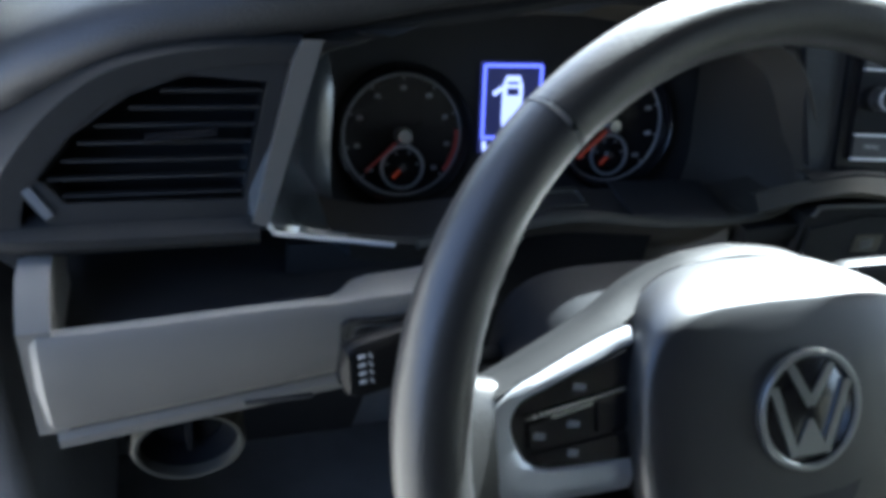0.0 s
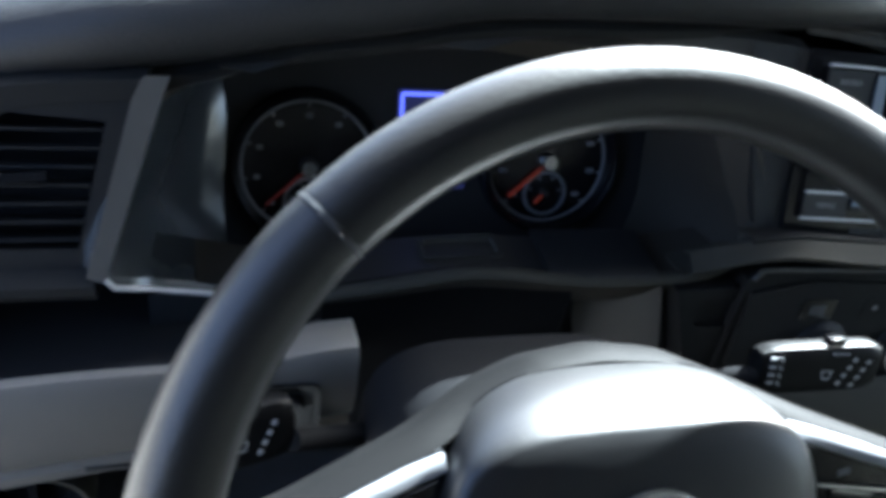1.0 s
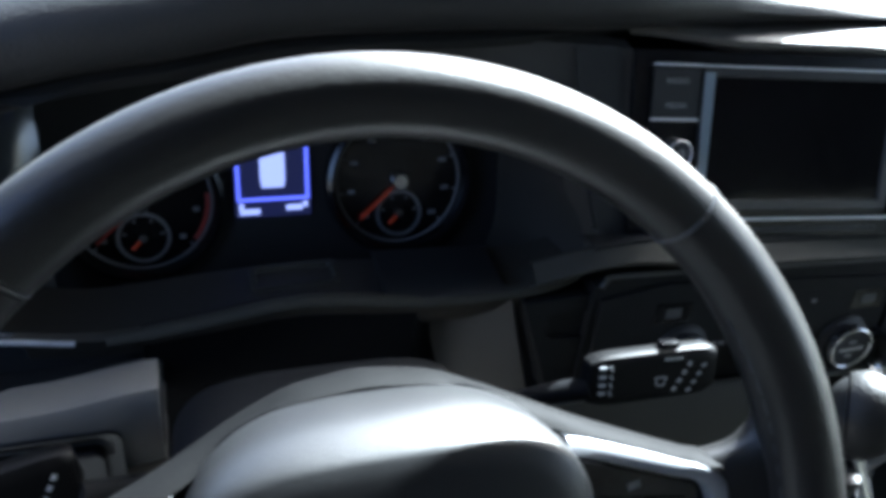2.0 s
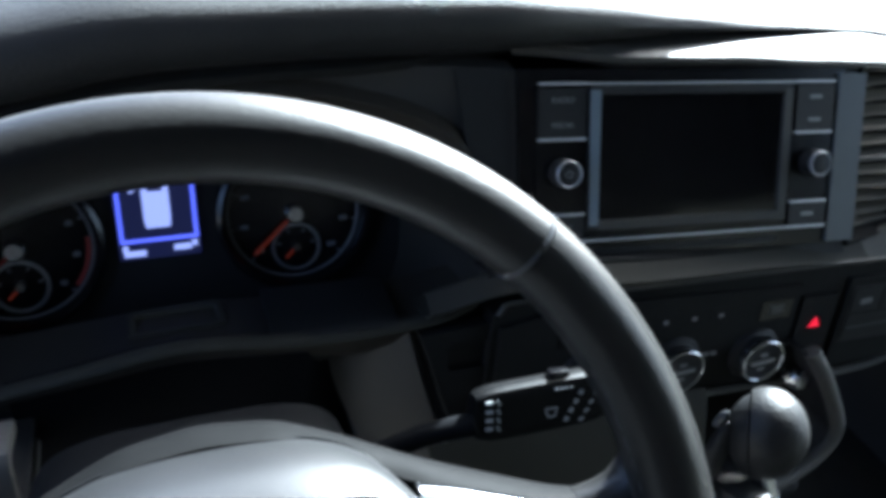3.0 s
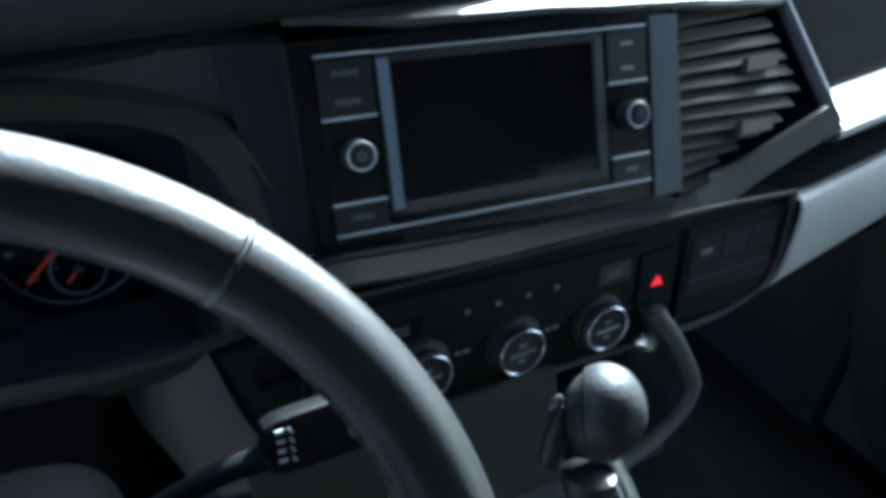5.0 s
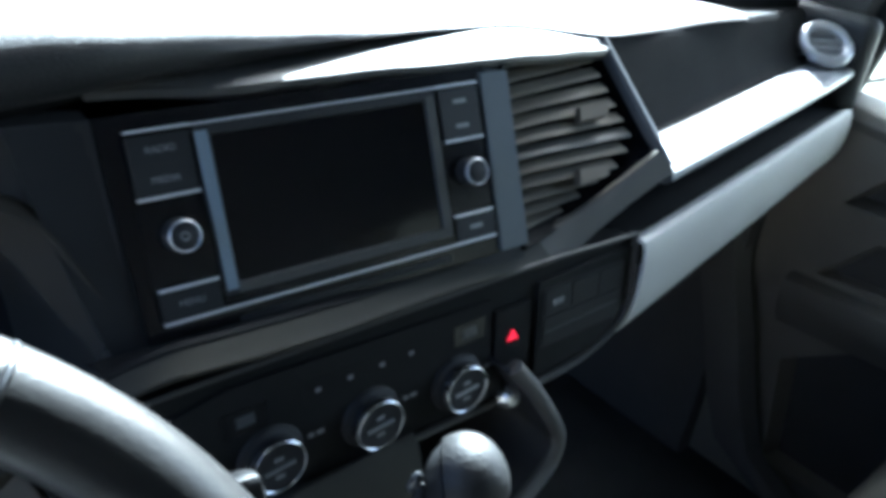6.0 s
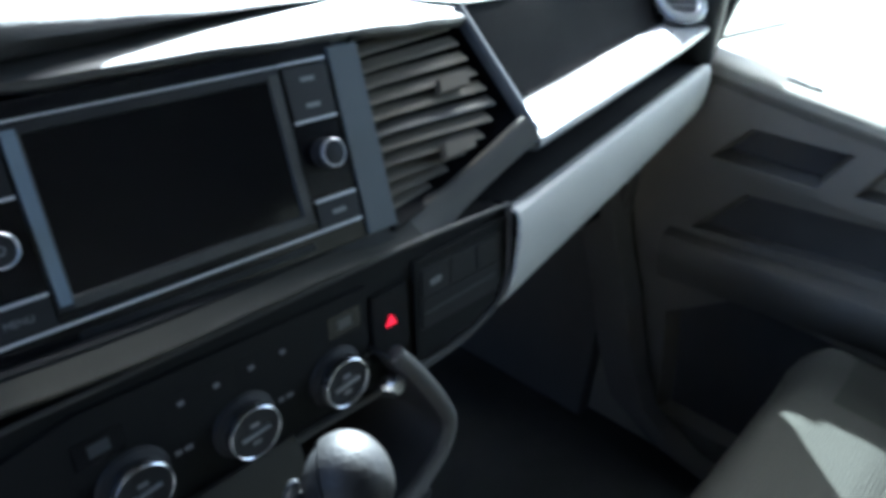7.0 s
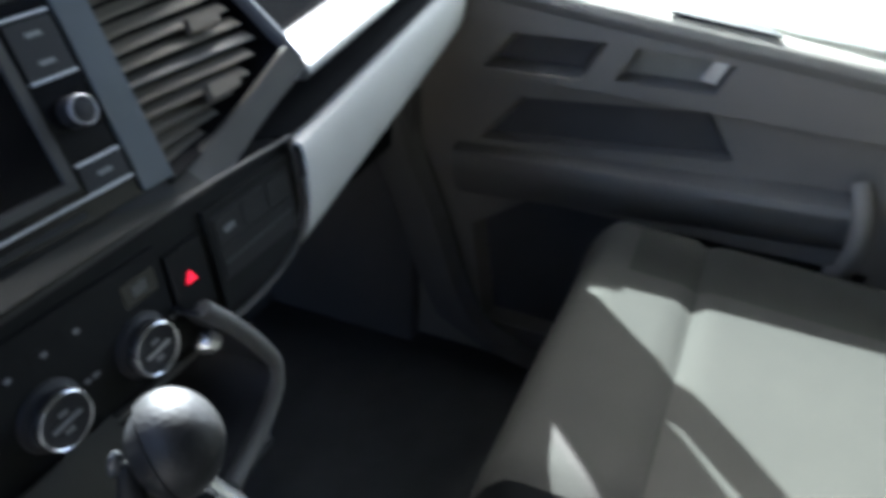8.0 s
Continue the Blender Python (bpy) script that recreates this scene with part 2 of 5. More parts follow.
def lettering(text, size, u, v, w):
    cu = bpy.data.curves.new("lettering", 'FONT')
    cu.body, cu.size, cu.align_x, cu.align_y, cu.extrude = text, size, 'CENTER', 'CENTER', 0.0001
    tmp = new("lettering", cu)
    me = bpy.data.meshes.new_from_object(tmp.evaluated_get(bpy.context.evaluated_depsgraph_get()))
    bpy.data.objects.remove(tmp)
    bm = bmesh.new()
    bm.from_mesh(me)
    bpy.data.meshes.remove(me)
    bm.transform(Matrix.Translation((u, v, w)))
    return bm


def face_frame(x, y, z, lean, turn):
    """A pose whose u runs to the right, v up a face that leans back, w out towards the seats."""
    return pose(x, y, z, 0, 0, turn) @ pose(0, 0, 0, 90 - lean, 0, 0)


def lerp_table(table, x):
    for (x0, a), (x1, b) in zip(table, table[1:]):
        if x <= x1:
            t = max(0, (x - x0) / (x1 - x0))
            t = t * t * (3 - 2 * t)
            return a + (b - a) * t
    return table[-1][1]


def fill_plate(outer, holes, depth, m=None):
    """A solid plate in (u, v), front at w = 0, with openings. holes: (loop, inner loop or None, depth, has_floor)."""
    bm = bmesh.new()

    def loop(pts, w):
        vs = [bm.verts.new((u, v, w)) for u, v in pts]
        return vs, [bm.edges.new((vs[i], vs[(i + 1) % len(vs)])) for i in range(len(vs))]
    ov, oe = loop(outer, 0)
    edges = list(oe)
    back = [bm.verts.new((u, v, -depth)) for u, v in outer]
    inner = []
    for pts, pts2, d, has_floor in holes:
        hv, he = loop(pts, 0)
        edges += he
        inner.append((hv, pts2 or pts, d, has_floor))
    bmesh.ops.triangle_fill(bm, edges=edges, use_beauty=True, use_dissolve=False)
    n = len(outer)
    for i in range(n):
        bm.faces.new((ov[i], ov[(i + 1) % n], back[(i + 1) % n], back[i]))
    for hv, pts2, d, has_floor in inner:
        low = [bm.verts.new((u, v, -d)) for u, v in pts2]
        k = len(hv)
        for i in range(k):
            bm.faces.new((hv[i], hv[(i + 1) % k], low[(i + 1) % k], low[i]))
        if has_floor:
            bm.faces.new(low)
    if m is not None:
        bm.transform(m)
    return bm


def shell(name, bm, material, label, category, kind="structure"):
    return tagged(part(name, bm, material), label, category, "", kind)


# ---- setting ----
bm = bmesh.new()
bmesh.ops.create_grid(bm, x_segments=2, y_segments=2, size=1500)
bm.transform(Matrix.Translation((0, 0, -0.42)))
shell("ground", bm, GROUND, "sunlit pale concrete ground outside the van", "ground")
shell("floor", block(-0.46, 1.27, -1.3, 0.42, 0.06, 0.12, 0.005), CARPET, "black carpeted cab floor", "floor")
# Unseen roof and back wall, kept dark to hold down the fill.
roof = []
for i in range(15):
    x = -0.44 + 1.70 * i / 14
    k = ((x - 0.41) / 0.85) ** 2
    roof.append([(x, y - 0.14 * k * k * (y > -0.2), z - 0.08 * k ** 3) for y, z in ((-1.35, 1.64), (-0.6, 1.66), (0.0, 1.62), (0.10, 1.585))])
shell("ceiling", solid(loft(roof), 0.03), HEADLINER, "unseen headliner over the cab, darkened to cut bounced light", "ceiling")
shell("wall_back", block(-0.46, 1.30, -1.36, -1.3, 0.06, 1.66, 0.005), HEADLINER, "unseen partition wall behind the seats, darkened to cut bounced light", "wall")
shell("wall_front", block(-0.40, 1.27, 0.42, 0.46, 0.06, 0.90, 0.004), CARPET, "black firewall behind the footwells", "wall")
# The walls behind both seats are unseen, added to block fill light.
shell("wall_left", block(-0.50, -0.45, -1.3, -0.47, 0.06, 1.60, 0.01), HEADLINER, "unseen dark wall behind the driver's seat, added to cut fill light", "wall")
shell("wall_left_front", block(-0.47, -0.385, -0.045, 0.46, 0.06, 0.86, 0.02, 3), CARPET, "dark hinge pillar beside the driver's footwell", "wall")
shell("wall_right_rear", block(1.24, 1.30, -1.3, -0.95, 0.06, 1.58, 0.01), HEADLINER, "unseen dark wall behind the passenger seat, added to cut fill light", "wall")
for nm, xs in (("pillar_left", (-0.44, -0.42, -0.40)), ("pillar_right", (1.285, 1.262, 1.21))):
    rows = []
    for (y0, y1, z), x in zip(((0.075, 0.235, 0.80), (0.015, 0.155, 1.10), (-0.125, 0.0, 1.57)), xs):
        rows.append([(x - 0.03, y0 + 0.01, z), (x - 0.034, (y0 + y1) / 2, z), (x - 0.02, y1 - 0.01, z), (x + 0.01, y1, z), (x + 0.025, (y0 + y1) / 2, z), (x + 0.01, y0, z)])
    rows = list(map(list, zip(*[smooth_path(c, 5) for c in zip(*rows)])))
    shell(nm, loft(rows, True), HEADLINER, "dark grey windscreen pillar trim", "pillar")
screen_rows = []
for i in range(17):
    x = -0.42 + 1.66 * i / 16
    k = ((x - 0.41) / 0.83) ** 2
    screen_rows.append([(x, 0.80 - 0.56 * k * k, 0.965 - 0.08 * k), (x, 0.48 - 0.36 * k * k, 1.27 - 0.08 * k * k), (x * 0.95 + 0.02, 0.10 - 0.12 * k * k, 1.585 - 0.03 * k)])
shell("window_1", solid(loft(screen_rows), 0.005), GLASS, "clear raked windscreen", "windscreen")

# ---- dashboard body ----
dashboard = thing("dashboard", pose(0.4, 0.1, 0.75), "dark grey moulded plastic van dashboard with light grey lower panels", "dashboard")
LIP_Z = [(-0.46, 0.885), (-0.40, 0.928), (-0.344, 0.973), (-0.28, 1.004), (-0.18, 1.026), (-0.09, 1.043), (0.0, 1.056), (0.16, 1.059), (0.222, 1.059), (0.281, 1.051), (0.349, 1.040), (0.435, 1.029), (0.538, 1.018), (0.60, 1.008), (0.647, 1.000), (0.828, 0.984), (1.149, 0.948), (1.26, 0.936)]
LIP_Y = [(-0.46, 0.03), (-0.3, -0.008), (-0.2, -0.012), (-0.1, -0.008), (0.0, -0.005), (0.1, -0.004), (0.222, -0.005), (0.281, 0.005), (0.349, 0.0135), (0.435, 0.023), (0.538, 0.036), (0.60, 0.030), (0.647, 0.022), (0.828, 0.054), (1.149, 0.111), (1.26, 0.132)]
LIP_T = [(-0.46, 1.3), (-0.25, 1.7), (-0.08, 1.68), (0.05, 1.5), (0.20, 1.5), (0.281, 1.15), (0.349, 0.75), (0.435, 0.35), (0.538, 0.08), (0.62, 0.12), (0.70, 0.30), (1.26, 0.30)]


def eased(table, x, r=0.024):
    return sum(lerp_table(table, x + d * r) for d in (-1, -0.5, 0, 0.5, 1)) / 5


rows = []
for i in range(110):
    x = -0.45 + 1.70 * i / 109
    z, y, h = eased(LIP_Z, x), eased(LIP_Y, x), eased(LIP_T, x)
    rows.append([(x, 0.74, z * 0.4 + 0.575), (x, 0.40, z * 0.6 + 0.40), (x, 0.2, z + 0.002), (x, y + 0.05, z + 0.002), (x, y + 0.022, z), (x, y + 0.009, z - 0.003 * h),
                 (x, y + 0.002, z - 0.008 * h), (x, y, z - 0.014 * h), (x, y + 0.003, z - 0.021 * h), (x, y + 0.012, z - 0.026 * h), (x, y + 0.05, z - 0.026 * h - 0.006), (x, y + 0.10, z - 0.026 * h - 0.016)])
part("top_pad", solid(loft(rows), 0.003), DASH_TOP, dashboard, "grained dark soft-touch dash top")
# second lip that runs over the vent and the dials, fading into the fascia
rows = []
for i in range(48):
    x = -0.40 + 0.68 * i / 47
    k = min(1.0, max(0.0, (x - 0.10) / 0.15))
    k = k * k * (3 - 2 * k)
    z, y = eased(LIP_Z, x) - 0.026 * eased(LIP_T, x), eased(LIP_Y, x) + 0.042
    rows.append([(x, y + 0.06, z + 0.003), (x, y + 0.01, z + 0.004 - 0.002 * k), (x, y - 0.02 + 0.016 * k, z), (x, y - 0.03 + 0.024 * k, z - 0.006), (x, y - 0.028 + 0.024 * k, z - 0.012), (x, y, z - 0.014), (x, y + 0.10, z - 0.012)])
part("hood_lip", solid(loft(rows), 0.002), VENT_GREY, dashboard)

# radio face frame: u right, v up, w out
RADIO = face_frame(0.230, 0.0, 1.0, 23.5, -5.3)
part("centre_fascia", fill_plate([(-0.052, 0.010), (0.2545, 0.010), (0.2545, -0.126), (-0.022, -0.128), (-0.030, -0.10), (-0.042, -0.05)], [], 0.03, RADIO @ Matrix.Translation((0, 0, -0.004))), DASH, dashboard)
LEDGE_Y = [(0.23, 0.008), (0.248, 0.005), (0.303, -0.001), (0.37, -0.007), (0.449, -0.016), (0.495, -0.018), (0.56, -0.010), (0.637, 0.006), (0.66, 0.012)]
LEDGE_Z = [(0.23, 1.014), (0.303, 1.013), (0.37, 1.013), (0.449, 1.011), (0.495, 1.009), (0.56, 1.001), (0.637, 0.990), (0.66, 0.986)]
rows = []
for i in range(44):
    x = 0.222 + 0.418 * i / 43
    f, z = eased(LEDGE_Y, x, 0.012), eased(LEDGE_Z, x, 0.012)
    h = eased(LIP_T, x)
    b, zb = eased(LIP_Y, x) + 0.010, eased(LIP_Z, x) - 0.026 * h
    k = min(1.0, (x - 0.222) / 0.07)
    f += 0.012 * (1 - k)
    b = max(b, f + 0.004)
    m = (f + b) / 2
    rows.append([(x, f + 0.016, z - 0.010 * k), (x, f + 0.004, z - 0.006 * k), (x, f, z - 0.001), (x, f + 0.0005, z + 0.003), (x, f + 0.003, z + 0.0045), (x, m, (z + 0.0045 + zb) / 2 - 0.0005), (x, b, zb - 0.0005), (x, b + 0.03, zb - 0.001)])
part("upper_ledge", solid(loft(rows), 0.003), LEDGE, dashboard, "satin grey ledge above the radio")
# trim shelf under the radio that sweeps up to the right
BACK = [(0.125, -0.038, 0.866), (0.160, -0.044, 0.880), (0.190, -0.054, 0.894), (0.221, -0.060, 0.9025), (0.252, -0.062, 0.901), (0.321, -0.062, 0.8945), (0.380, -0.062, 0.8918), (0.428, -0.062, 0.8890), (0.468, -0.062, 0.8865),
        (0.500, -0.062, 0.8880), (0.530, -0.0615, 0.8930), (0.562, -0.061, 0.9020), (0.600, -0.0605, 0.9140), (0.637, -0.060, 0.9275)]
FRONT = [(0.128, -0.046, 0.860), (0.160, -0.054, 0.871), (0.190, -0.064, 0.887), (0.219, -0.072, 0.8955), (0.256, -0.0745, 0.8925), (0.312, -0.075, 0.8875), (0.373, -0.075, 0.8850), (0.423, -0.075, 0.8825), (0.471, -0.0745, 0.8785),
         (0.5080, -0.0735, 0.8725), (0.5345, -0.0725, 0.8745), (0.5635, -0.0705, 0.8845), (0.604, -0.0690, 0.8980), (0.6495, -0.0695, 0.9120)]
rows = []
for p, q in zip(smooth_path(BACK, 5), smooth_path(FRONT, 5)):
    d = q - p
    k = min(1.0, max(0.0, (p.x - 0.47) / 0.06))
    reach = 0.006 + 0.010 * min(1.0, max(0.0, (p.x - 0.44) / 0.02)) * min(1.0, max(0.0, (0.54 - p.x) / 0.02))
    under = Vector((0, 0.008 - 0.003 * k, -0.010 + 0.003 * k))
    rows.append([p + Vector((0, reach, -0.002)), p + Vector((0, 0.0012, 0.0004)), p + d * 0.02, p + d * 0.5, p + d * 0.93, q + Vector((0, 0.0004, 0.0004)), q + Vector((0, -0.0006, -0.0008)), q + Vector((0, 0.0003, -0.0030)),
                 q + Vector((0, 0.003, -0.0055)), q + under, q + under + Vector((0, 0.03, -0.006 + 0.004 * k))])
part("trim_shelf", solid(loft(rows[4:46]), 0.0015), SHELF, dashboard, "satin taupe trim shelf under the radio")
part("rising_trim", solid(loft(rows[45:]), 0.0015), LIT_SATIN, dashboard, "satin taupe trim rising beside the vent, light painted in")
rows = []
for p in smooth_path(BACK[2:10], 4)[:26]:
    r = RADIO @ Vector(((p.x - 0.230) / math.cos(radians(5.3)), -0.113, -0.003))
    rows.append([p + Vector((0, 0.001, -0.006)), p + Vector((0, 0.0012, 0.0002)), p + Vector((0, 0.003, 0.0006)), Vector((p.x, p.y * 0.4 + r.y * 0.6, p.z * 0.4 + r.z * 0.6 - 0.001)), r])
part("radio_apron", solid(loft(rows), 0.0015), VENT_GREY, dashboard, "black apron under the radio")
lip = smooth_path([(0.055, -0.042, 0.8585), (0.12, -0.045, 0.859), (0.137, -0.0455, 0.8580)], 5)
part("lower_lip", solid(loft([[p + Vector((0, 0.05, 0.003)), p + Vector((0, 0.018, 0.002)), p + Vector((0, 0.006, 0.0015)), p, p + Vector((0, -0.001, -0.004)), p + Vector((0, 0.004, -0.009)), p + Vector((0, 0.03, -0.011))] for p in lip]), 0.002), DASH, dashboard)


def right_y(x, off=0.0):
    return -0.092 + 0.178 * (x - 0.592) + off


def right_drop(x, d):
    return -d * (x - 0.6) / 0.6



rows = []
for i in range(24):
    x = 0.648 + 0.562 * i / 23
    y = right_y(x, 0.012) - 0.003 * math.sin(i / 23 * math.pi)
    rows.append([(x, y + p, z + right_drop(x, 0.024)) for p, z in ((0.068, 0.913), (0.03, 0.913), (0.006, 0.914), (0.0, 0.911), (-0.001, 0.905), (0.003, 0.900), (0.015, 0.897), (0.07, 0.896))])
part("silver_strip", solid(loft(rows), 0.002), SILVER, dashboard, "silver strip edging the passenger tray")
rows = []
for i in range(24):
    x = 0.655 + 0.555 * i / 23
    y = right_y(x)
    rows.append([(x, y + p, z + right_drop(x, q)) for p, z, q in ((0.060, 0.9125, 0.024), (0.070, 0.914, 0.024), (0.076, 0.921, 0.026), (0.090, 0.955, 0.038), (0.100, 0.990, 0.050), (0.106, 0.998, 0.052), (0.15, 0.998, 0.052))])
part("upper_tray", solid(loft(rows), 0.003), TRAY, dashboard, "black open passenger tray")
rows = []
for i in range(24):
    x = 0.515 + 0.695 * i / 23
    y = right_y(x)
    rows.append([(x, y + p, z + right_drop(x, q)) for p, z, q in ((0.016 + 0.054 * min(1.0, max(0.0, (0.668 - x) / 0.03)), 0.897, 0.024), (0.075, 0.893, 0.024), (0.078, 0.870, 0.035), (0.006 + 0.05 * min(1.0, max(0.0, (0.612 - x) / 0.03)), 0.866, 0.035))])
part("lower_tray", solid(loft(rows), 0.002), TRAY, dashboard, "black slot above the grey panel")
rows = []
for i in range(28):
    x = 0.597 + 0.613 * i / 27
    y = right_y(x)
    rows.append([(x, y + p, z + right_drop(x, q)) for p, z, q in ((0.012, 0.868, 0.035), (0.004, 0.8705, 0.035), (-0.001, 0.8685, 0.035), (-0.004, 0.862, 0.034), (-0.006, 0.845, 0.031), (-0.006, 0.82, 0.027), (-0.003, 0.797, 0.023), (0.004, 0.779, 0.021), (0.012, 0.770, 0.020), (0.024, 0.766, 0.020), (0.06, 0.768, 0.018))])
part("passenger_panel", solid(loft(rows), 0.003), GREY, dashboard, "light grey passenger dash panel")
# dark underside towards the firewall
rows = []
for i in range(12):
    x = 0.50 + 0.72 * i / 11
    y = right_y(x)
    rows.append([(x, y + 0.05, 0.778), (x, y + 0.10, 0.74), (x, y + 0.16, 0.62), (x, 0.30, 0.45), (x, 0.41, 0.30)])
part("glove_box", solid(loft(rows), 0.004), WELL, dashboard, "black lower dash above the footwell")

# climate panel backing and its rim
CLIM = face_frame(0.40, -0.077, 0.825, 7, -2.8)
ro = [(-0.190, 0.0505), (-0.2045, 0.041), (-0.207, -0.050), (-0.04, -0.0505), (0.06, -0.0515), (0.113, -0.052), (0.150, -0.0465), (0.180, -0.0345), (0.195, -0.017), (0.197, 0.010), (0.196, 0.0455), (0.1, 0.050)]
part("climate_backing", fill_plate(ro, [], 0.05, CLIM @ Matrix.Translation((0, 0, -0.003))), VENT_GREY, dashboard)
path = smooth_path([CLIM @ Vector((u, v, 0)) for u, v in ((-0.209, -0.052), (-0.04, -0.0525), (0.06, -0.0535), (0.113, -0.054), (0.152, -0.0485), (0.1825, -0.036), (0.1975, -0.017), (0.1995, 0.010), (0.1985, 0.0475))], 6)
part("climate_rim", tube(path, 0.003, 8, squash=1.2, up=(0, 1, 0)), LEDGE, dashboard)
path = smooth_path([CLIM @ Vector((u, v, 0.0)) for u, v in ((-0.203, 0.043), (-0.199, 0.0485), (-0.190, 0.0515), (-0.10, 0.0515), (0.0, 0.0515), (0.1, 0.0515), (0.1985, 0.0475))], 6)
part("climate_top_rim", tube(path, 0.0018, 8, up=(0, 1, 0)), LEDGE, dashboard, "thin satin line round the climate panel")

# driver's side: nose under the left vent, open bin, light panel
rows = []
for i in range(24):
    x = -0.41 + 0.188 * i / 23
    b = 0.02 * max(0, (-0.33 - x) / 0.08) ** 2
    rows.append([(x, -0.03 + b, 0.893), (x, -0.056 + b, 0.890), (x, -0.064 + b, 0.889), (x, -0.069 + b, 0.886), (x, -0.070 + b, 0.881), (x, -0.066 + b, 0.875), (x, -0.054 + b, 0.872), (x, -0.02 + b, 0.871), (x, 0.05, 0.871)])
part("vent_nose", solid(loft(rows), 0.003), VENT_GREY, dashboard)
LV = face_frame(0, -0.06, 0.885, 25, 0)
arch = smooth_path([(-0.362, -0.012, 0), (-0.364, 0.020, 0), (-0.340, 0.058, 0), (-0.308, 0.085, 0), (-0.276, 0.097, 0), (-0.240, 0.103, 0), (-0.192, 0.106, 0)], 5)
edge = smooth_path([(-0.41, -0.01, 0.855), (-0.405, 0.02, 0.895), (-0.36, 0.05, 0.924), (-0.315, 0.06, 0.946), (-0.27, 0.065, 0.958), (-0.235, 0.065, 0.964), (-0.18, 0.065, 0.970)], 5)
inside = [(max(-0.350, p.x * 0.965), p.y - 0.010, 0.001) for p in arch]
rows = [[LV @ Vector(c), LV @ Vector((p.x, p.y, 0.003)), LV @ Vector((p.x, p.y + 0.004, -0.002)), (LV @ p) * 0.4 + q * 0.6 + Vector((0, 0, 0.004)), q] for p, q, c in zip(arch, edge, inside)]
part("vent_surround", solid(loft(rows), 0.003), VENT_GREY, dashboard)
rows = []
for i in range(30):
    x = -0.353 + 0.268 * i / 29
    t = lerp_table([(-0.353, 0.853), (-0.18, 0.861), (-0.15, 0.864), (-0.085, 0.873)], x)
    lo = 0.772 + 0.15 * (x + 0.353)
    y = -0.112
    c = 0.012 * max(0.0, (-0.341 - x) / 0.012) ** 2
    d = 0.010 + 0.018 * min(1.0, max(0.0, (x + 0.185) / 0.02))
    rows.append([(x, y + 0.003 + d + c, t - 0.006 + 0.002 * d), (x, y + 0.008 + c, t), (x, y + 0.003 + c, t - 0.001), (x, y - 0.002 + c, t - 0.007), (x, y - 0.004 + c, t * 0.5 + lo * 0.5), (x, y - 0.001 + c, lo + 0.012), (x, y + 0.005 + c, lo + 0.002), (x, y + 0.014 + c, lo - 0.003), (x, y + 0.05, lo - 0.012), (x, y + 0.09, lo - 0.014)])
part("driver_panel", solid(loft(rows), 0.006), TAUPE, dashboard, "driver's lower panel, taupe grey with shade in its colour")
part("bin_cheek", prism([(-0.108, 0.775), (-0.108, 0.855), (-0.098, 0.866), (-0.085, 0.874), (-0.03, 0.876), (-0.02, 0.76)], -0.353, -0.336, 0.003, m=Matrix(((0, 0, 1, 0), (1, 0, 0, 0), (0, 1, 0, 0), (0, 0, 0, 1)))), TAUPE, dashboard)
part("open_bin", join(block(-0.34, -0.085, -0.10, 0.03, 0.816, 0.822, 0.001), block(-0.34, -0.20, 0.02, 0.03, 0.822, 0.853, 0.001), block(-0.20, -0.085, -0.032, -0.024, 0.80, 0.846, 0.001)), BLACK, dashboard, "black open storage bin")
part("knee_panel", prism([(-0.02, 0.77), (0.05, 0.70), (0.14, 0.50), (0.18, 0.40), (0.20, 0.40), (0.22, 0.78), (0.0, 0.81)], -0.34, -0.085, 0.004, m=Matrix(((0, 0, 1, 0), (1, 0, 0, 0), (0, 1, 0, 0), (0, 0, 0, 1)))), TRAY, dashboard)
rows = []
for i in range(24):
    x = -0.3445 + 0.2595 * i / 23
    lo = 0.772 + 0.15 * (x + 0.353) - 0.010
    rows.append([(x, -0.085, lo + 0.006), (x, -0.101, lo + 0.004), (x, -0.104, lo), (x, -0.103, lo - 0.008), (x, -0.098, lo - 0.013), (x, -0.05, lo - 0.015)])
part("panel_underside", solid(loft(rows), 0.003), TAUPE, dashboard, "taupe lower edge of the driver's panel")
part("panel_slot", block(-0.235, -0.192, -0.1055, -0.095, 0.7765, 0.7800, 0.001, m=pose(0, 0, 0)), BLACK, dashboard)
# panels to the right of the steering column
rows = [[(x, y + 0.02, z + 0.004), (x, y, z), (x + 0.012, y - 0.004, z - 0.045), (x + 0.034, y + 0.004, z - 0.11), (x + 0.06, y + 0.02, z - 0.17)] for x, y, z in ((0.094, -0.006, 0.816), (0.112, -0.018, 0.826), (0.129, -0.029, 0.835), (0.146, -0.038, 0.843))]
part("column_panel", solid(loft(rows), 0.006), TAUPE, dashboard, "taupe grey panel beside the steering column")
part("side_pocket", fill_plate([(-0.06, 0.026), (0.055, 0.036), (0.055, -0.06), (-0.03, -0.06)], [(rounded(-0.040, 0.045, -0.004, 0.018, 0.004), None, 0.004, True)], 0.03, face_frame(0.208, -0.060, 0.826, 8, -3)), VENT_GREY, dashboard, "dark blank panel by the column")
part("lower_console_panel", solid(loft([[(x, -0.085, 0.782), (x, -0.092, 0.776), (x, -0.105, 0.74), (x, -0.13, 0.69), (x, -0.16, 0.63), (x, -0.16, 0.3)] for x in (0.15, 0.22, 0.30, 0.375)]), 0.004), SHELF, dashboard, "taupe grey lower console panel")
# Near-black sheets fill the gaps behind the dash with shade.
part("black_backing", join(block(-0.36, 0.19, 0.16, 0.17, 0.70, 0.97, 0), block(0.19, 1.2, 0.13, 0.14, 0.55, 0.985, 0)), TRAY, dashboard)

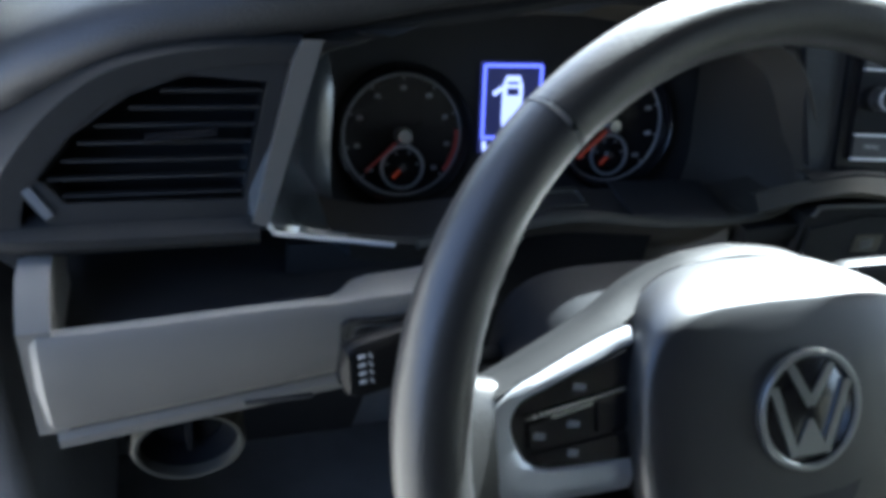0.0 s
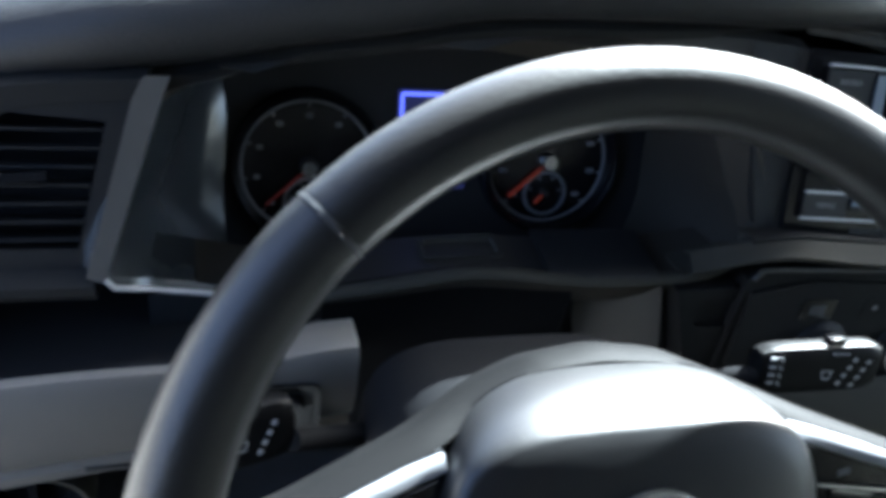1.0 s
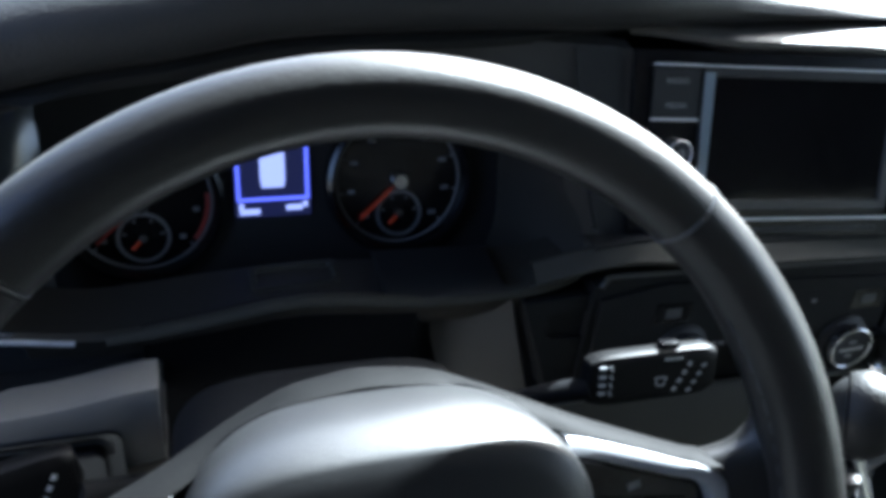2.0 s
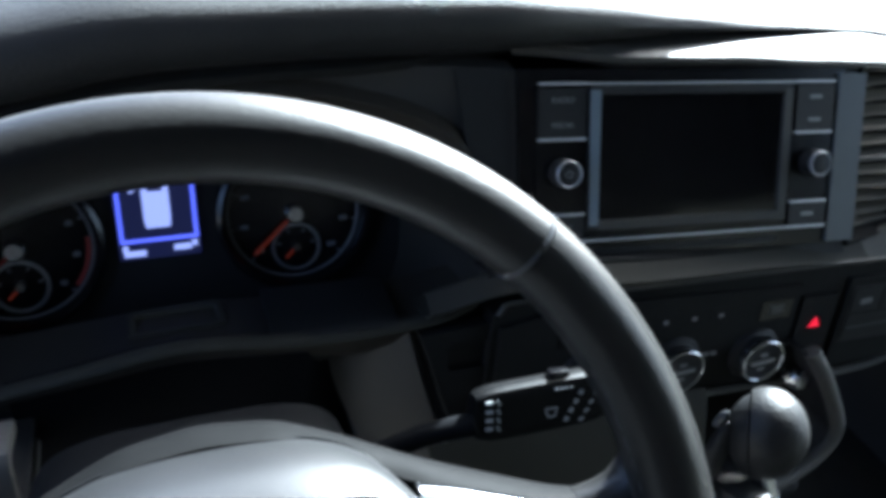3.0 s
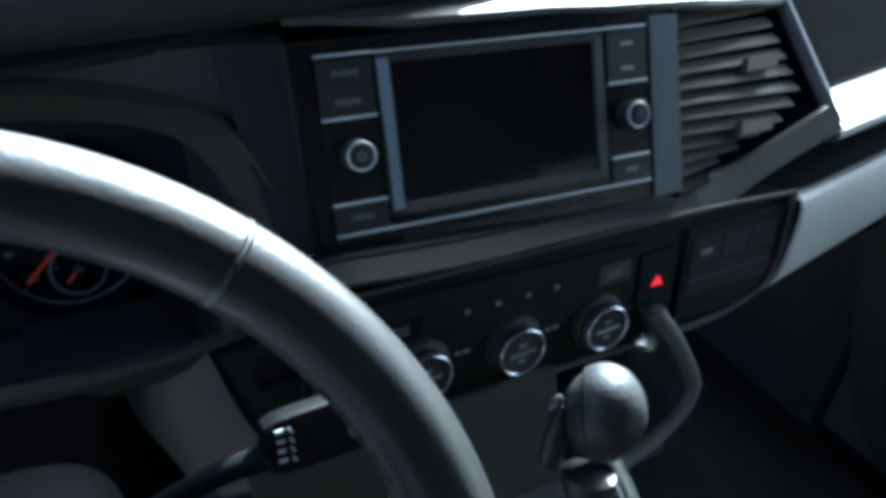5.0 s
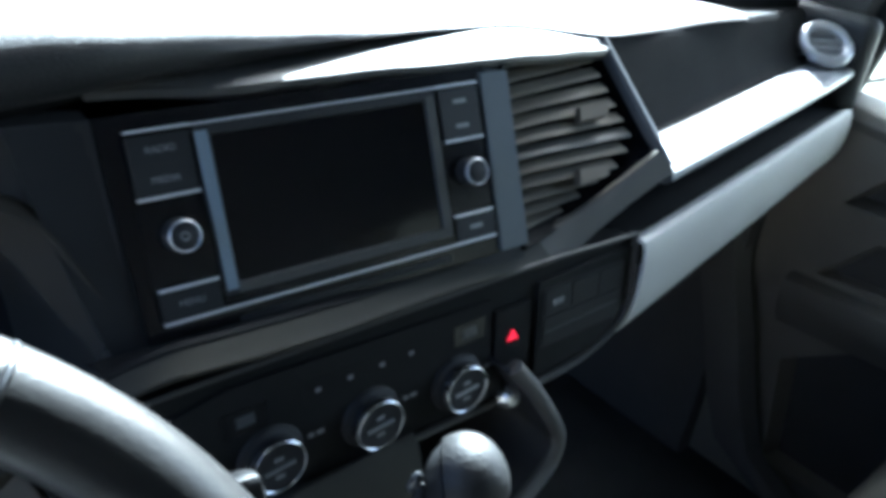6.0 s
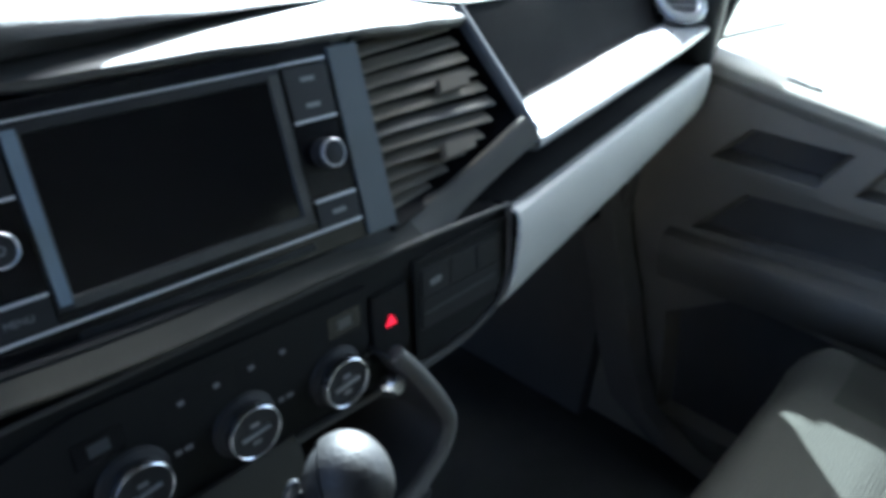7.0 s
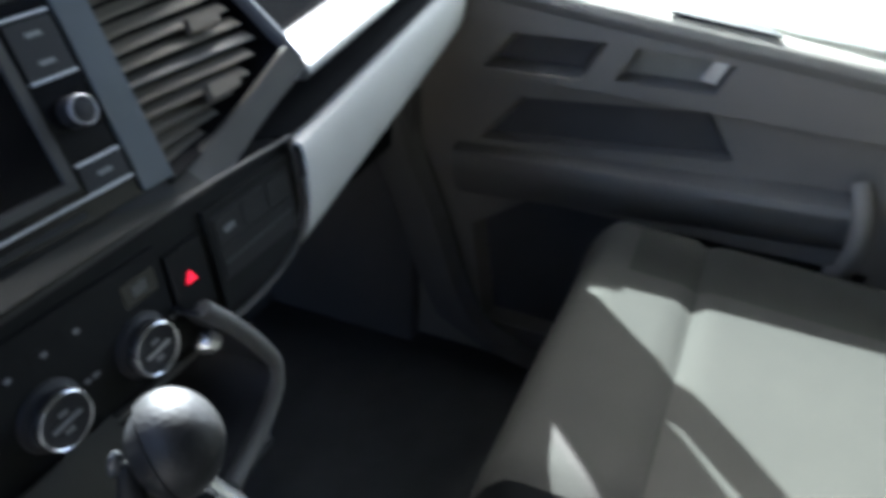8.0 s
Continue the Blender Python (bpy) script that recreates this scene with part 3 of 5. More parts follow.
# ---- binnacle and dials ----
cluster = thing("instrument_cluster", pose(0, 0.08, 0.80), "black instrument cluster with two dials and a lit display", "instrument cluster")
front = [(-0.217, -0.060, 0.892), (-0.195, -0.046, 0.872), (-0.160, -0.040, 0.861), (-0.114, -0.040, 0.854), (-0.055, -0.040, 0.861), (0.002, -0.040, 0.869), (0.077, -0.040, 0.859), (0.140, -0.040, 0.859), (0.185, -0.040, 0.869),
         (0.202, -0.030, 0.900), (0.190, -0.015, 0.940), (0.166, 0.0, 0.972), (0.10, 0.012, 0.992), (0.0, 0.015, 0.998), (-0.10, 0.014, 0.984), (-0.155, 0.004, 0.973), (-0.184, -0.012, 0.968), (-0.201, -0.038, 0.932)]
back = [(-0.155, 0.838), (-0.147, 0.806), (-0.128, 0.790), (-0.09, 0.786), (-0.045, 0.788), (0.0, 0.79), (0.06, 0.788), (0.11, 0.788), (0.15, 0.795), (0.172, 0.83), (0.175, 0.88), (0.168, 0.93), (0.10, 0.962), (0.0, 0.966), (-0.10, 0.962), (-0.146, 0.952), (-0.154, 0.930), (-0.152, 0.900)]
back = [(x, 0.082 + (z - 0.866) * 0.36, z) for x, z in back]
for i, y in ((0, 0.062), (1, 0.046), (2, 0.048), (17, 0.087)):
    back[i] = (back[i][0], y, back[i][2])


def round_loop(pts, n=3):
    p = [Vector(q) for q in pts]
    k = len(p)
    out = []
    for i in range(k):
        a, b, c, d = p[i - 1], p[i], p[(i + 1) % k], p[(i + 2) % k]
        for j in range(n):
            t = j / n
            out.append(0.5 * (2 * b + (c - a) * t + (2 * a - 5 * b + 4 * c - d) * t * t + (3 * b - a - 3 * c + d) * t ** 3))
    return out


fl, bl = round_loop(front), round_loop(back)
edge_out = [p + (p - Vector((0, p.y, 0.91))).normalized() * 0.012 + Vector((0, 0.004, 0)) for p in fl]
edge_far = [p + (p - Vector((0, p.y, 0.91))).normalized() * 0.014 + Vector((0, 0.05, 0)) for p in fl]
edge_nose = [p + (p - Vector((0, p.y, 0.91))).normalized() * 0.005 + Vector((0, -0.005, 0)) for p in fl]


def scoop(i, a, b, k):
    """Cheeks run back before they turn in; the floor drops before it runs back."""
    c, q = math.cos(k), math.sin(k)
    cheek = Vector((b.x + (a.x - b.x) * c, a.y + (b.y - a.y) * q, b.z + (a.z - b.z) * c))
    floor = Vector((b.x + (a.x - b.x) * c, a.y + (b.y - a.y) * (1 - c), a.z + (b.z - a.z) * q))
    w = min(1.0, max(0.0, (i - 1) / 5)) if i < 12 else min(1.0, max(0.0, (27 - i) / 5))
    return cheek.lerp(floor, w)


chamfer = []
for i, p in enumerate(fl):
    w = min(1.0, max(0.0, (i - 25) / 3)) * min(1.0, max(0.0, (42 - i) / 5))
    chamfer.append(p + (Vector((0.06, p.y, 0.90)) - p).normalized() * 0.017 * w + Vector((0, 0.011 * w, 0)))
loops = [edge_far, edge_out, edge_nose, fl] + [[scoop(i, a, b, k) for i, (a, b) in enumerate(zip(chamfer, bl))] for k in [math.pi / 2 * j / 8 for j in range(0, 9)]]
part("binnacle", loft([r[6:49] for r in loops], False), surface("satin_black_binnacle", (0.036, 0.032, 0.026), 0.6, grain=1500, bump=0.1, vary=0.1, spec=0.2), cluster, "satin black binnacle surround")
# Silver tube along the left end only, painting the glint on the edge.
part("edge_glint", tube([p + Vector((0, -0.006, -0.003)) for p in fl[0:9]], 0.0017, 8), LINE, cluster, "painted glint along the left binnacle edge")
part("lower_roll", tube([p + Vector((0, -0.003, -0.004)) for p in fl[9:28]], 0.0052, 10, squash=0.8), SHELF, cluster, "taupe rolled lip under the dials")
# Added near-black sheet: the deep shade of the gap behind the column.
rows = [[p + Vector((0, 0.005, -0.003)), p + Vector((0, 0.006, -0.02)), Vector((p.x, -0.030, 0.78)), Vector((p.x, -0.02, 0.68))] for p in fl[10:19]]
rows.append([Vector((0.096, 0.0, 0.852)), Vector((0.097, 0.0, 0.83)), Vector((0.105, 0.0, 0.78)), Vector((0.13, 0.01, 0.68))])
part("column_gap_shade", solid(loft(rows), 0.002), TRAY, dashboard, "added near-black sheet, shade of the gap behind the steering column")
part("binnacle_cheek", loft([r[48:] + r[:7] for r in loops], False), GLOSS, cluster, "gloss curved binnacle cheek, sheen lifted into its colour")
part("card_slot", fill_plate(rounded(-0.029, 0.029, -0.012, 0.012, 0.004), [(rounded(-0.0255, 0.0255, -0.0085, 0.0085, 0.003), rounded(-0.024, 0.024, -0.007, 0.007, 0.003), 0.004, True)], 0.006, pose(0.001, -0.005, 0.8578, 2, 0, 2)), SHELF, cluster, "shallow taupe recess below the display")
# panel that bridges the dials, the hood and the radio
rows = []
for i in range(25, 47):
    e = edge_out[i] + Vector((0, 0.0006, 0))
    v = -0.118 + 0.127 * min(1.0, (i - 25) / 9)
    right = RADIO @ Vector((-0.012, v, -0.0034))
    x = 0.205 - 0.027 * max(0, i - 34)
    under = Vector((x, eased(LIP_Y, x) + 0.022, eased(LIP_Z, x) - 0.026 * eased(LIP_T, x) - 0.010))
    k = min(1.0, max(0.0, (i - 34) / 3))
    far = right.lerp(under, k)
    rows.append([e + Vector((0, 0.012, 0)), e, e.lerp(far, 0.3), e.lerp(far, 0.65), far, far + Vector((0, 0.012, 0.002))])
part("fascia_bridge", solid(loft(rows), 0.002), FASCIA, dashboard, "dark grey panel between the dials and the radio")
CL = face_frame(0, 0.082, 0.866, 19.8, 0)
part("dial_plate", prism([(p.x * 1.03, (p.z - 0.866) / math.cos(radians(19.8)) * 1.03) for p in bl], -0.012, -0.004, m=CL), BLACK, cluster)
for side, cu in (("tachometer", -0.094), ("speedometer", 0.094)):
    M = CL @ Matrix.Translation((cu, 0.004 if cu > 0 else -0.002, 0))
    dial = part(side, lathe([(0, -0.003), (0.050, -0.003), (0.0515, 0.006), (0.054, 0.009), (0.057, 0.007), (0.058, -0.004)], 48, M), PIANO, cluster, "round black dial with orange needle")
    part("dial_ring", lathe([(0.0475, -0.0025), (0.0478, -0.0018), (0.0492, -0.0015), (0.0496, -0.0025)], 48, M), DIM, dial, "thin grey dial ring")
    bms = []
    for k in range(9):
        a = radians(225 - 270 * k / 8)
        c, s = math.cos(a), math.sin(a)
        bms.append(bar(0.0445 * c, 0.0445 * s, 0.0472 * c, 0.0472 * s, 0.0012, -0.0028, -0.0018, M))
        w = 0.0022 if cu < 0 else 0.0030
        bms.append(bar(0.038 * c - w, 0.038 * s, 0.038 * c + w, 0.038 * s, 0.0034, -0.0028, -0.0018, M))
    part("dial_marks", join(*bms), DIM, dial)
    a = radians(222)
    part("needle", bar(0.008 * math.cos(a), 0.008 * math.sin(a), 0.042 * math.cos(a), 0.042 * math.sin(a), 0.0022, 0.0, 0.0012, M), NEEDLE if cu > 0 else REDMARK, dial, "orange needle at rest")
    part("needle_hub", lathe([(0, 0.006), (0.0055, 0.006), (0.0068, 0.004), (0.0072, -0.003)], 24, M), CHROME, dial)
    S = M @ Matrix.Translation((0.0, -0.026, 0))
    part("sub_dial_ring", lathe([(0.0160, -0.0025), (0.0162, -0.0008), (0.0182, -0.0008), (0.0186, -0.0025)], 32, S), SILVER, dial)
    part("sub_dial_marks", join(*[bar(0.012 * math.cos(b), 0.012 * math.sin(b), 0.0145 * math.cos(b), 0.0145 * math.sin(b), 0.0016, -0.0028, -0.0016, S) for b in (0.2, 1.1, 2.0, 2.9)]), DIM, dial)
    part("sub_needle", bar(0, 0, -0.008, -0.008, 0.0018, -0.002, -0.0006, S), NEEDLE, dial)
    part("sub_hub", lathe([(0, 0.002), (0.003, 0.002), (0.0035, -0.003)], 16, S), CHROME, dial)
    if cu < 0:
        for b in range(5, -40, -5):
            part("red_band", bar(0.0455 * math.cos(radians(b)), 0.0455 * math.sin(radians(b)), 0.0455 * math.cos(radians(b - 5)), 0.0455 * math.sin(radians(b - 5)), 0.003, -0.0027, -0.0015, M), REDMARK, dial)
# display: border, car seen from above with an open door, two rows of marks
D = CL @ Matrix.Translation((-0.002, 0, 0))
disp = part("display", prism(rounded(-0.0275, 0.0275, -0.018, 0.057, 0.002), -0.004, 0.0, m=D), NAVY, cluster, "lit blue-white trip display")
part("display_border", join(*[bar(*q, 0.0026, 0.0003, 0.0007, D) for q in ((-0.025, 0.054, 0.025, 0.054), (-0.025, 0.054, -0.025, -0.005), (0.025, 0.054, 0.025, -0.005), (-0.0262, -0.0045, 0.0262, -0.0045))]), BLUE, disp)
part("car_symbol", prism([(-0.008, 0.004), (0.008, 0.004), (0.009, 0.010), (0.009, 0.038), (0.006, 0.046), (-0.006, 0.046), (-0.009, 0.038), (-0.009, 0.010)], 0.0003, 0.0008, m=D), PALE, disp)
part("car_roof_symbol", join(prism(rounded(-0.005, 0.005, 0.030, 0.036, 0.001), 0.0009, 0.0012, m=D), prism(rounded(-0.005, 0.005, 0.039, 0.041, 0.0008), 0.0009, 0.0012, m=D)), NAVY, disp)
part("open_door_symbol", bar(-0.009, 0.036, -0.017, 0.031, 0.004, 0.0003, 0.0008, D), PALE, disp)
part("display_text", join(*[bar(*q, 0.0042, 0.0003, 0.0008, D) for q in ((-0.025, -0.0095, -0.0215, -0.0095), (-0.0245, -0.0135, -0.010, -0.0135), (0.009, -0.0115, 0.021, -0.0115), (0.0215, -0.0095, 0.025, -0.0095))]), PALE, disp)
part("trip_button_plate", fill_plate([(-0.034, 0.012), (0.034, 0.012), (0.042, -0.016), (-0.042, -0.016)], [(rounded(-0.019, 0.019, -0.006, 0.004, 0.002), None, 0.004, True)], 0.01, pose(0.0, 0.006, 0.842, 26, 0, 0)), SHELF, cluster, "grey slotted tray between the dials")

# ---- steering wheel ----
WHEEL = face_frame(0, -0.273, 0.919, 32.5, 0)
wheel = thing("steering_wheel", WHEEL, "black leather steering wheel with grey trim and button pods", "steering wheel", in_world=False)
RC, RT = 0.1775, 0.0148


def rim_piece(a0, a1, fat=0.0):
    """Stretch of the rim between two angles; slightly oval, thicker at the grips."""
    n = max(4, int(abs(a1 - a0) / 3))
    rows = []
    for i in range(n + 1):
        a = radians(a0 + (a1 - a0) * i / n)
        c, s = math.cos(a), math.sin(a)
        grip = 1 + fat * 0.5 * (1 + math.cos(min(math.pi, abs((i / n) - 0.5) * 2 * math.pi)))
        rows.append([Vector(((RC + RT * grip * math.cos(b)) * c, (RC + RT * grip * math.cos(b)) * s, RT * 1.08 * grip * math.sin(b))) for b in [2 * math.pi * k / 20 for k in range(20)]])
    return loft(rows, True)


part("rim_top", rim_piece(47.2, 132.8), LEATHER, wheel)
part("rim_grip", rim_piece(-30, 46.4, 0.07), LEATHER, wheel)
part("rim_grip", rim_piece(133.6, 210, 0.07), LEATHER, wheel)
part("rim_bottom", rim_piece(210.6, 329.4), LEATHER, wheel)
for a in (46.8, 133.2):
    c, s = math.cos(radians(a)), math.sin(radians(a))
    part("seam", tube([Vector(((RC + RT * 0.985 * math.cos(b)) * c, (RC + RT * 0.985 * math.cos(b)) * s, RT * 1.065 * math.sin(b))) for b in [2 * math.pi * k / 24 for k in range(24)]], 0.0007, 6, True, up=(c, s, 0.1)), TRIM, wheel, "stitched seam across the rim")
for a0, a1 in ((148, 203), (-23, 32)):
    pts = []
    for i in range(34):
        a = radians(a0 + (a1 - a0) * i / 33)
        r = RC - RT * 1.01 + (0.0006 if i % 2 else -0.0004)
        pts.append((r * math.cos(a), r * math.sin(a), 0.004))
    part("inner_stitching", tube(pts, 0.0006, 5), TRIM, wheel)
# hub pad: upright front face, a crease, a bright bevel, then a top that falls away to the seam
def pad_ring(hw, top, low, e, depth, front):
    row = []
    for i in range(96):
        a = 2 * math.pi * i / 96
        c, q = math.cos(a), math.sin(a)
        r = (abs(c) ** e + abs(q) ** e) ** (-1 / e)
        u = (hw - 0.009 * max(0.0, -q)) * r * c
        v = (top + low) / 2 + (top - low) / 2 * r * q
        up = max(0.0, r * q) ** 3
        row.append((u, v, depth + (front - depth) * up))
    return row


pad = [pad_ring(0.0770, 0.0640, -0.074, 3.0, -0.050, -0.052), pad_ring(0.0775, 0.0650, -0.074, 3.0, -0.031, -0.0420), pad_ring(0.0785, 0.0650, -0.074, 3.1, -0.026, -0.0385), pad_ring(0.0800, 0.0618, -0.0735, 3.3, -0.0185, -0.0230),
       pad_ring(0.0805, 0.0604, -0.0733, 3.4, -0.0165, -0.0180), pad_ring(0.0808, 0.0592, -0.0730, 3.5, -0.0140, -0.0148), pad_ring(0.0810, 0.0548, -0.0725, 3.8, -0.0085, -0.0058), pad_ring(0.0806, 0.0520, -0.0720, 4.0, -0.0048, -0.0022), pad_ring(0.0792, 0.0507, -0.0710, 4.0, -0.0020, -0.0006),
       pad_ring(0.0765, 0.0490, -0.0690, 4.0, -0.0002, 0.0006)]
for k, w in ((0.90, 0.0022), (0.78, 0.0036), (0.6, 0.0048), (0.4, 0.0056), (0.2, 0.006)):
    pad.append(pad_ring(0.0765 * k, -0.010 + 0.059 * k, -0.010 - 0.059 * k, 3.6, w, w))
part("hub_pad", loft(pad, True), RUBBERY, wheel, "soft black airbag cover with a creased front")
# shoulder shell behind the pad that runs down into the spokes
SEAM_V = [(0.0, 0.0665), (0.03, 0.0645), (0.05, 0.0575), (0.067, 0.0450), (0.08, 0.0400), (0.0925, 0.0362), (0.128, 0.0242), (0.15, 0.0165), (0.17, 0.010)]
SEAM_W = [(0.0, -0.0405), (0.05, -0.0365), (0.07, -0.0270), (0.08, -0.0225), (0.10, -0.0185), (0.13, -0.0130), (0.17, -0.006)]
CREST_V = [(0.0, 0.0715), (0.03, 0.0682), (0.06, 0.0560), (0.09, 0.0430), (0.118, 0.0322), (0.14, 0.0240), (0.17, 0.019)]
LOW_V = [(0.0, -0.09), (0.07, -0.075), (0.10, -0.046), (0.13, -0.036), (0.17, -0.034)]


def straight(table, x):
    for (x0, a), (x1, b) in zip(table, table[1:]):
        if x <= x1:
            return a + (b - a) * (x - x0) / (x1 - x0)
    return table[-1][1]


sh = []
for i in range(53):
    x = 0.146 * (-1 + i / 26)
    sv, sw, cv, lv = [sum(straight(t, abs(x + d)) for d in (-0.006, -0.003, 0, 0.003, 0.006)) / 5 for t in (SEAM_V, SEAM_W, CREST_V, LOW_V)]
    cw = sw - 0.015
    sh.append([(x, lv, sw - 0.030), (x, lv, sw - 0.012), (x, lv + 0.005, sw - 0.007), (x, sv - 0.012, sw - 0.006), (x, sv - 0.002, sw - 0.003), (x, sv, sw), (x, sv + 0.35 * (cv - sv), sw - 0.0025),
               (x, sv + 0.7 * (cv - sv), sw - 0.0065), (x, sv + 0.93 * (cv - sv), cw + 0.004), (x, cv, cw), (x, cv - 0.001, cw - 0.006), (x, cv - 0.006, cw - 0.022)])
part("spoke_body", loft(sh, True), SHOULDER, wheel, "dark grained shell behind the pad and along the spokes")
top_seam = [Vector(p) for p in pad[1][2:47]]
part("pad_seam", tube([p + Vector((0, 0.0006, 0.0006)) for p in top_seam], 0.0009, 6), TRAY, wheel, "dark seam round the airbag cover")
part("lower_spoke", prism([(-0.035, -0.06), (0.035, -0.06), (0.026, -0.165), (-0.026, -0.165)], -0.022, -0.004, 0.004), RUBBERY, wheel)
for sgn in (-1, 1):
    flip = Matrix.Diagonal((sgn, 1, 1, 1))
    inner = [(0.076, 0.0335), (0.088, 0.0295), (0.103, 0.0245), (0.119, 0.0192), (0.1335, 0.0143), (0.1388, 0.006), (0.1362, -0.004), (0.1300, -0.0135), (0.118, -0.0175), (0.095, -0.0185), (0.076, -0.019)]
    outer = [(0.077, 0.0405), (0.089, 0.0370), (0.104, 0.0320), (0.121, 0.0262), (0.1400, 0.0195), (0.1502, 0.009), (0.1535, -0.005), (0.1500, -0.0215), (0.135, -0.0305), (0.103, -0.0335), (0.078, -0.0345)]
    pi = smooth_path([(u, v, -0.0165 + 0.11 * max(0.0, u - 0.085)) for u, v in inner], 5)
    po = smooth_path([(u, v, -0.0195 + 0.14 * max(0.0, u - 0.085)) for u, v in outer], 5)
    rows = []
    for p, q in zip(pi, po):
        d = q - p
        rows.append([p + Vector((0, 0, -0.010)), p + Vector((0, 0, -0.001)), p + d * 0.08 + Vector((0, 0, 0.0004)), p + d * 0.5 + Vector((0, 0, 0.0012)), p + d * 0.86 + Vector((0, 0, 0.0008)), q + Vector((0, 0, -0.0006)), q + d * 0.03 + Vector((0, 0, -0.003)), q + d * 0.02 + Vector((0, 0, -0.014))])
    sp = loft(rows)
    sp.transform(flip)
    part("spoke_trim", solid(sp, 0.0012), SPOKE, wheel, "satin silver spoke trim")
    gap = tube([q + Vector((0, 0, -0.0016)) + (q - p) * 0.06 for p, q in zip(pi, po)][:26], 0.0008, 6)
    gap.transform(flip)
    part("trim_seam", gap, TRAY, wheel, "dark seam beside the spoke trim")
    # leather fork where the spoke meets the rim
    rows = []
    for u, top, low, w in ((0.1415, 0.0215, -0.035, -0.0135), (0.1425, 0.0235, -0.036, -0.0105), (0.147, 0.0245, -0.0365, -0.0085), (0.153, 0.0265, -0.037, -0.006), (0.159, 0.030, -0.040, -0.0035), (0.1645, 0.037, -0.046, -0.001), (0.1690, 0.047, -0.055, 0.001)):
        c, h = (top + low) / 2, (top - low) / 2
        rows.append([(u, c + h * math.copysign(abs(math.sin(a)) ** 0.7, math.sin(a)), w - 0.012 + 0.012 * math.copysign(abs(math.cos(a)) ** 0.6, math.cos(a))) for a in [2 * math.pi * j / 28 for j in range(28)]])
    fk = loft(rows, True)
    fk.transform(flip)
    part("spoke_fork", fk, LEATHER, wheel, "leather fork between spoke and rim")
    PODM = flip @ Matrix.Translation((0, 0, -0.0165))
    pod = part("button_pod", prism(inner, -0.016, 0.0, 0.0008, 1, m=PODM), PIANO, wheel, "gloss black button pod")
    for kx in ([(0.079, 0.0315), (0.119, 0.0178), (0.1325, 0.0132), (0.1335, 0.0075), (0.079, 0.0165)], [(0.098, 0.0085), (0.129, 0.0030), (0.1285, -0.0075), (0.098, -0.0040)], [(0.079, 0.0125), (0.0955, 0.0098), (0.0955, -0.0045), (0.079, -0.0030)],
               [(0.079, -0.0060), (0.127, -0.0105), (0.122, -0.0160), (0.079, -0.0170)]):
        part("button", prism(kx, -0.0005, 0.0016, 0.0007, 1, m=PODM), PIANO, pod)
    for u, v, w in ((0.104, 0.0165, 0.006), (0.124, -0.0030, 0.0055), (0.1075, 0.0005, 0.0060), (0.108, -0.0125, 0.005)):
        part("button_mark", bar(u - w / 2, v, u + w / 2, v + 0.001, 0.0030, 0.0014, 0.0020, PODM), DIM, pod)
    part("button_edge", bar(0.0815, 0.0140, 0.1300, 0.0058, 0.0014, 0.0010, 0.0024, PODM), CHROME, pod, "thin chrome line between the buttons")
    part("button_edge", bar(0.098, 0.0090, 0.1190, 0.0052, 0.0009, 0.0012, 0.0022, PODM), CHROME, pod, "thin chrome line between the buttons")
EM = Matrix.Translation((0, 0.0, 0.0065))
part("emblem_disc", lathe([(0, 0.0006), (0.024, 0.0006), (0.0275, -0.002)], 40, EM), PIANO, wheel, "round dark emblem disc")
part("emblem_ring", ring(0.0248, 0.0282, -0.003, 0.0026, 48, EM), EMBLEM, wheel, "chrome emblem ring")
for q in ((-0.0115, 0.021, 0.0, 0.0025), (0.0115, 0.021, 0.0, 0.0025), (-0.0205, 0.012, -0.0085, -0.0205), (0.0205, 0.012, 0.0085, -0.0205)):
    part("emblem_stroke", bar(*q, 0.0042, 0.0004, 0.0018, EM), EMBLEM, wheel)
part("emblem_wedge", prism([(-0.0095, -0.0205), (0.0095, -0.0205), (0.0012, -0.004), (-0.0012, -0.004)], 0.0004, 0.0018, 0.0003, m=EM), EMBLEM, wheel)

# ---- steering column shroud and stalks ----
shroud = thing("steering_column", pose(0, -0.12, 0.80), "dark grey plastic steering column shroud", "steering column")
rows = []
for k in range(9):
    y = -0.215 + 0.0125 * k
    f = k / 8
    zt = 0.890 - 0.010 * f + 0.004 * math.sin(f * 3)
    wv = 0.086 - 0.004 * f
    rows.append([(wv * math.copysign(abs(math.cos(a)) ** 0.5, math.cos(a)), y, 0.815 + (zt - 0.815) * math.copysign(abs(math.sin(a)) ** 0.62, math.sin(a)) * (1.0 if math.sin(a) > 0 else 1.5)) for a in [2 * math.pi * j / 36 for j in range(36)]])
part("shroud", bevelled(loft(rows, True), 0.003, 2, 0.9), TRAY, shroud, "dark grey column cover")
part("column", tube([(0, -0.29, 0.90), (0, -0.20, 0.835)], 0.035, 20), BLACK, shroud)

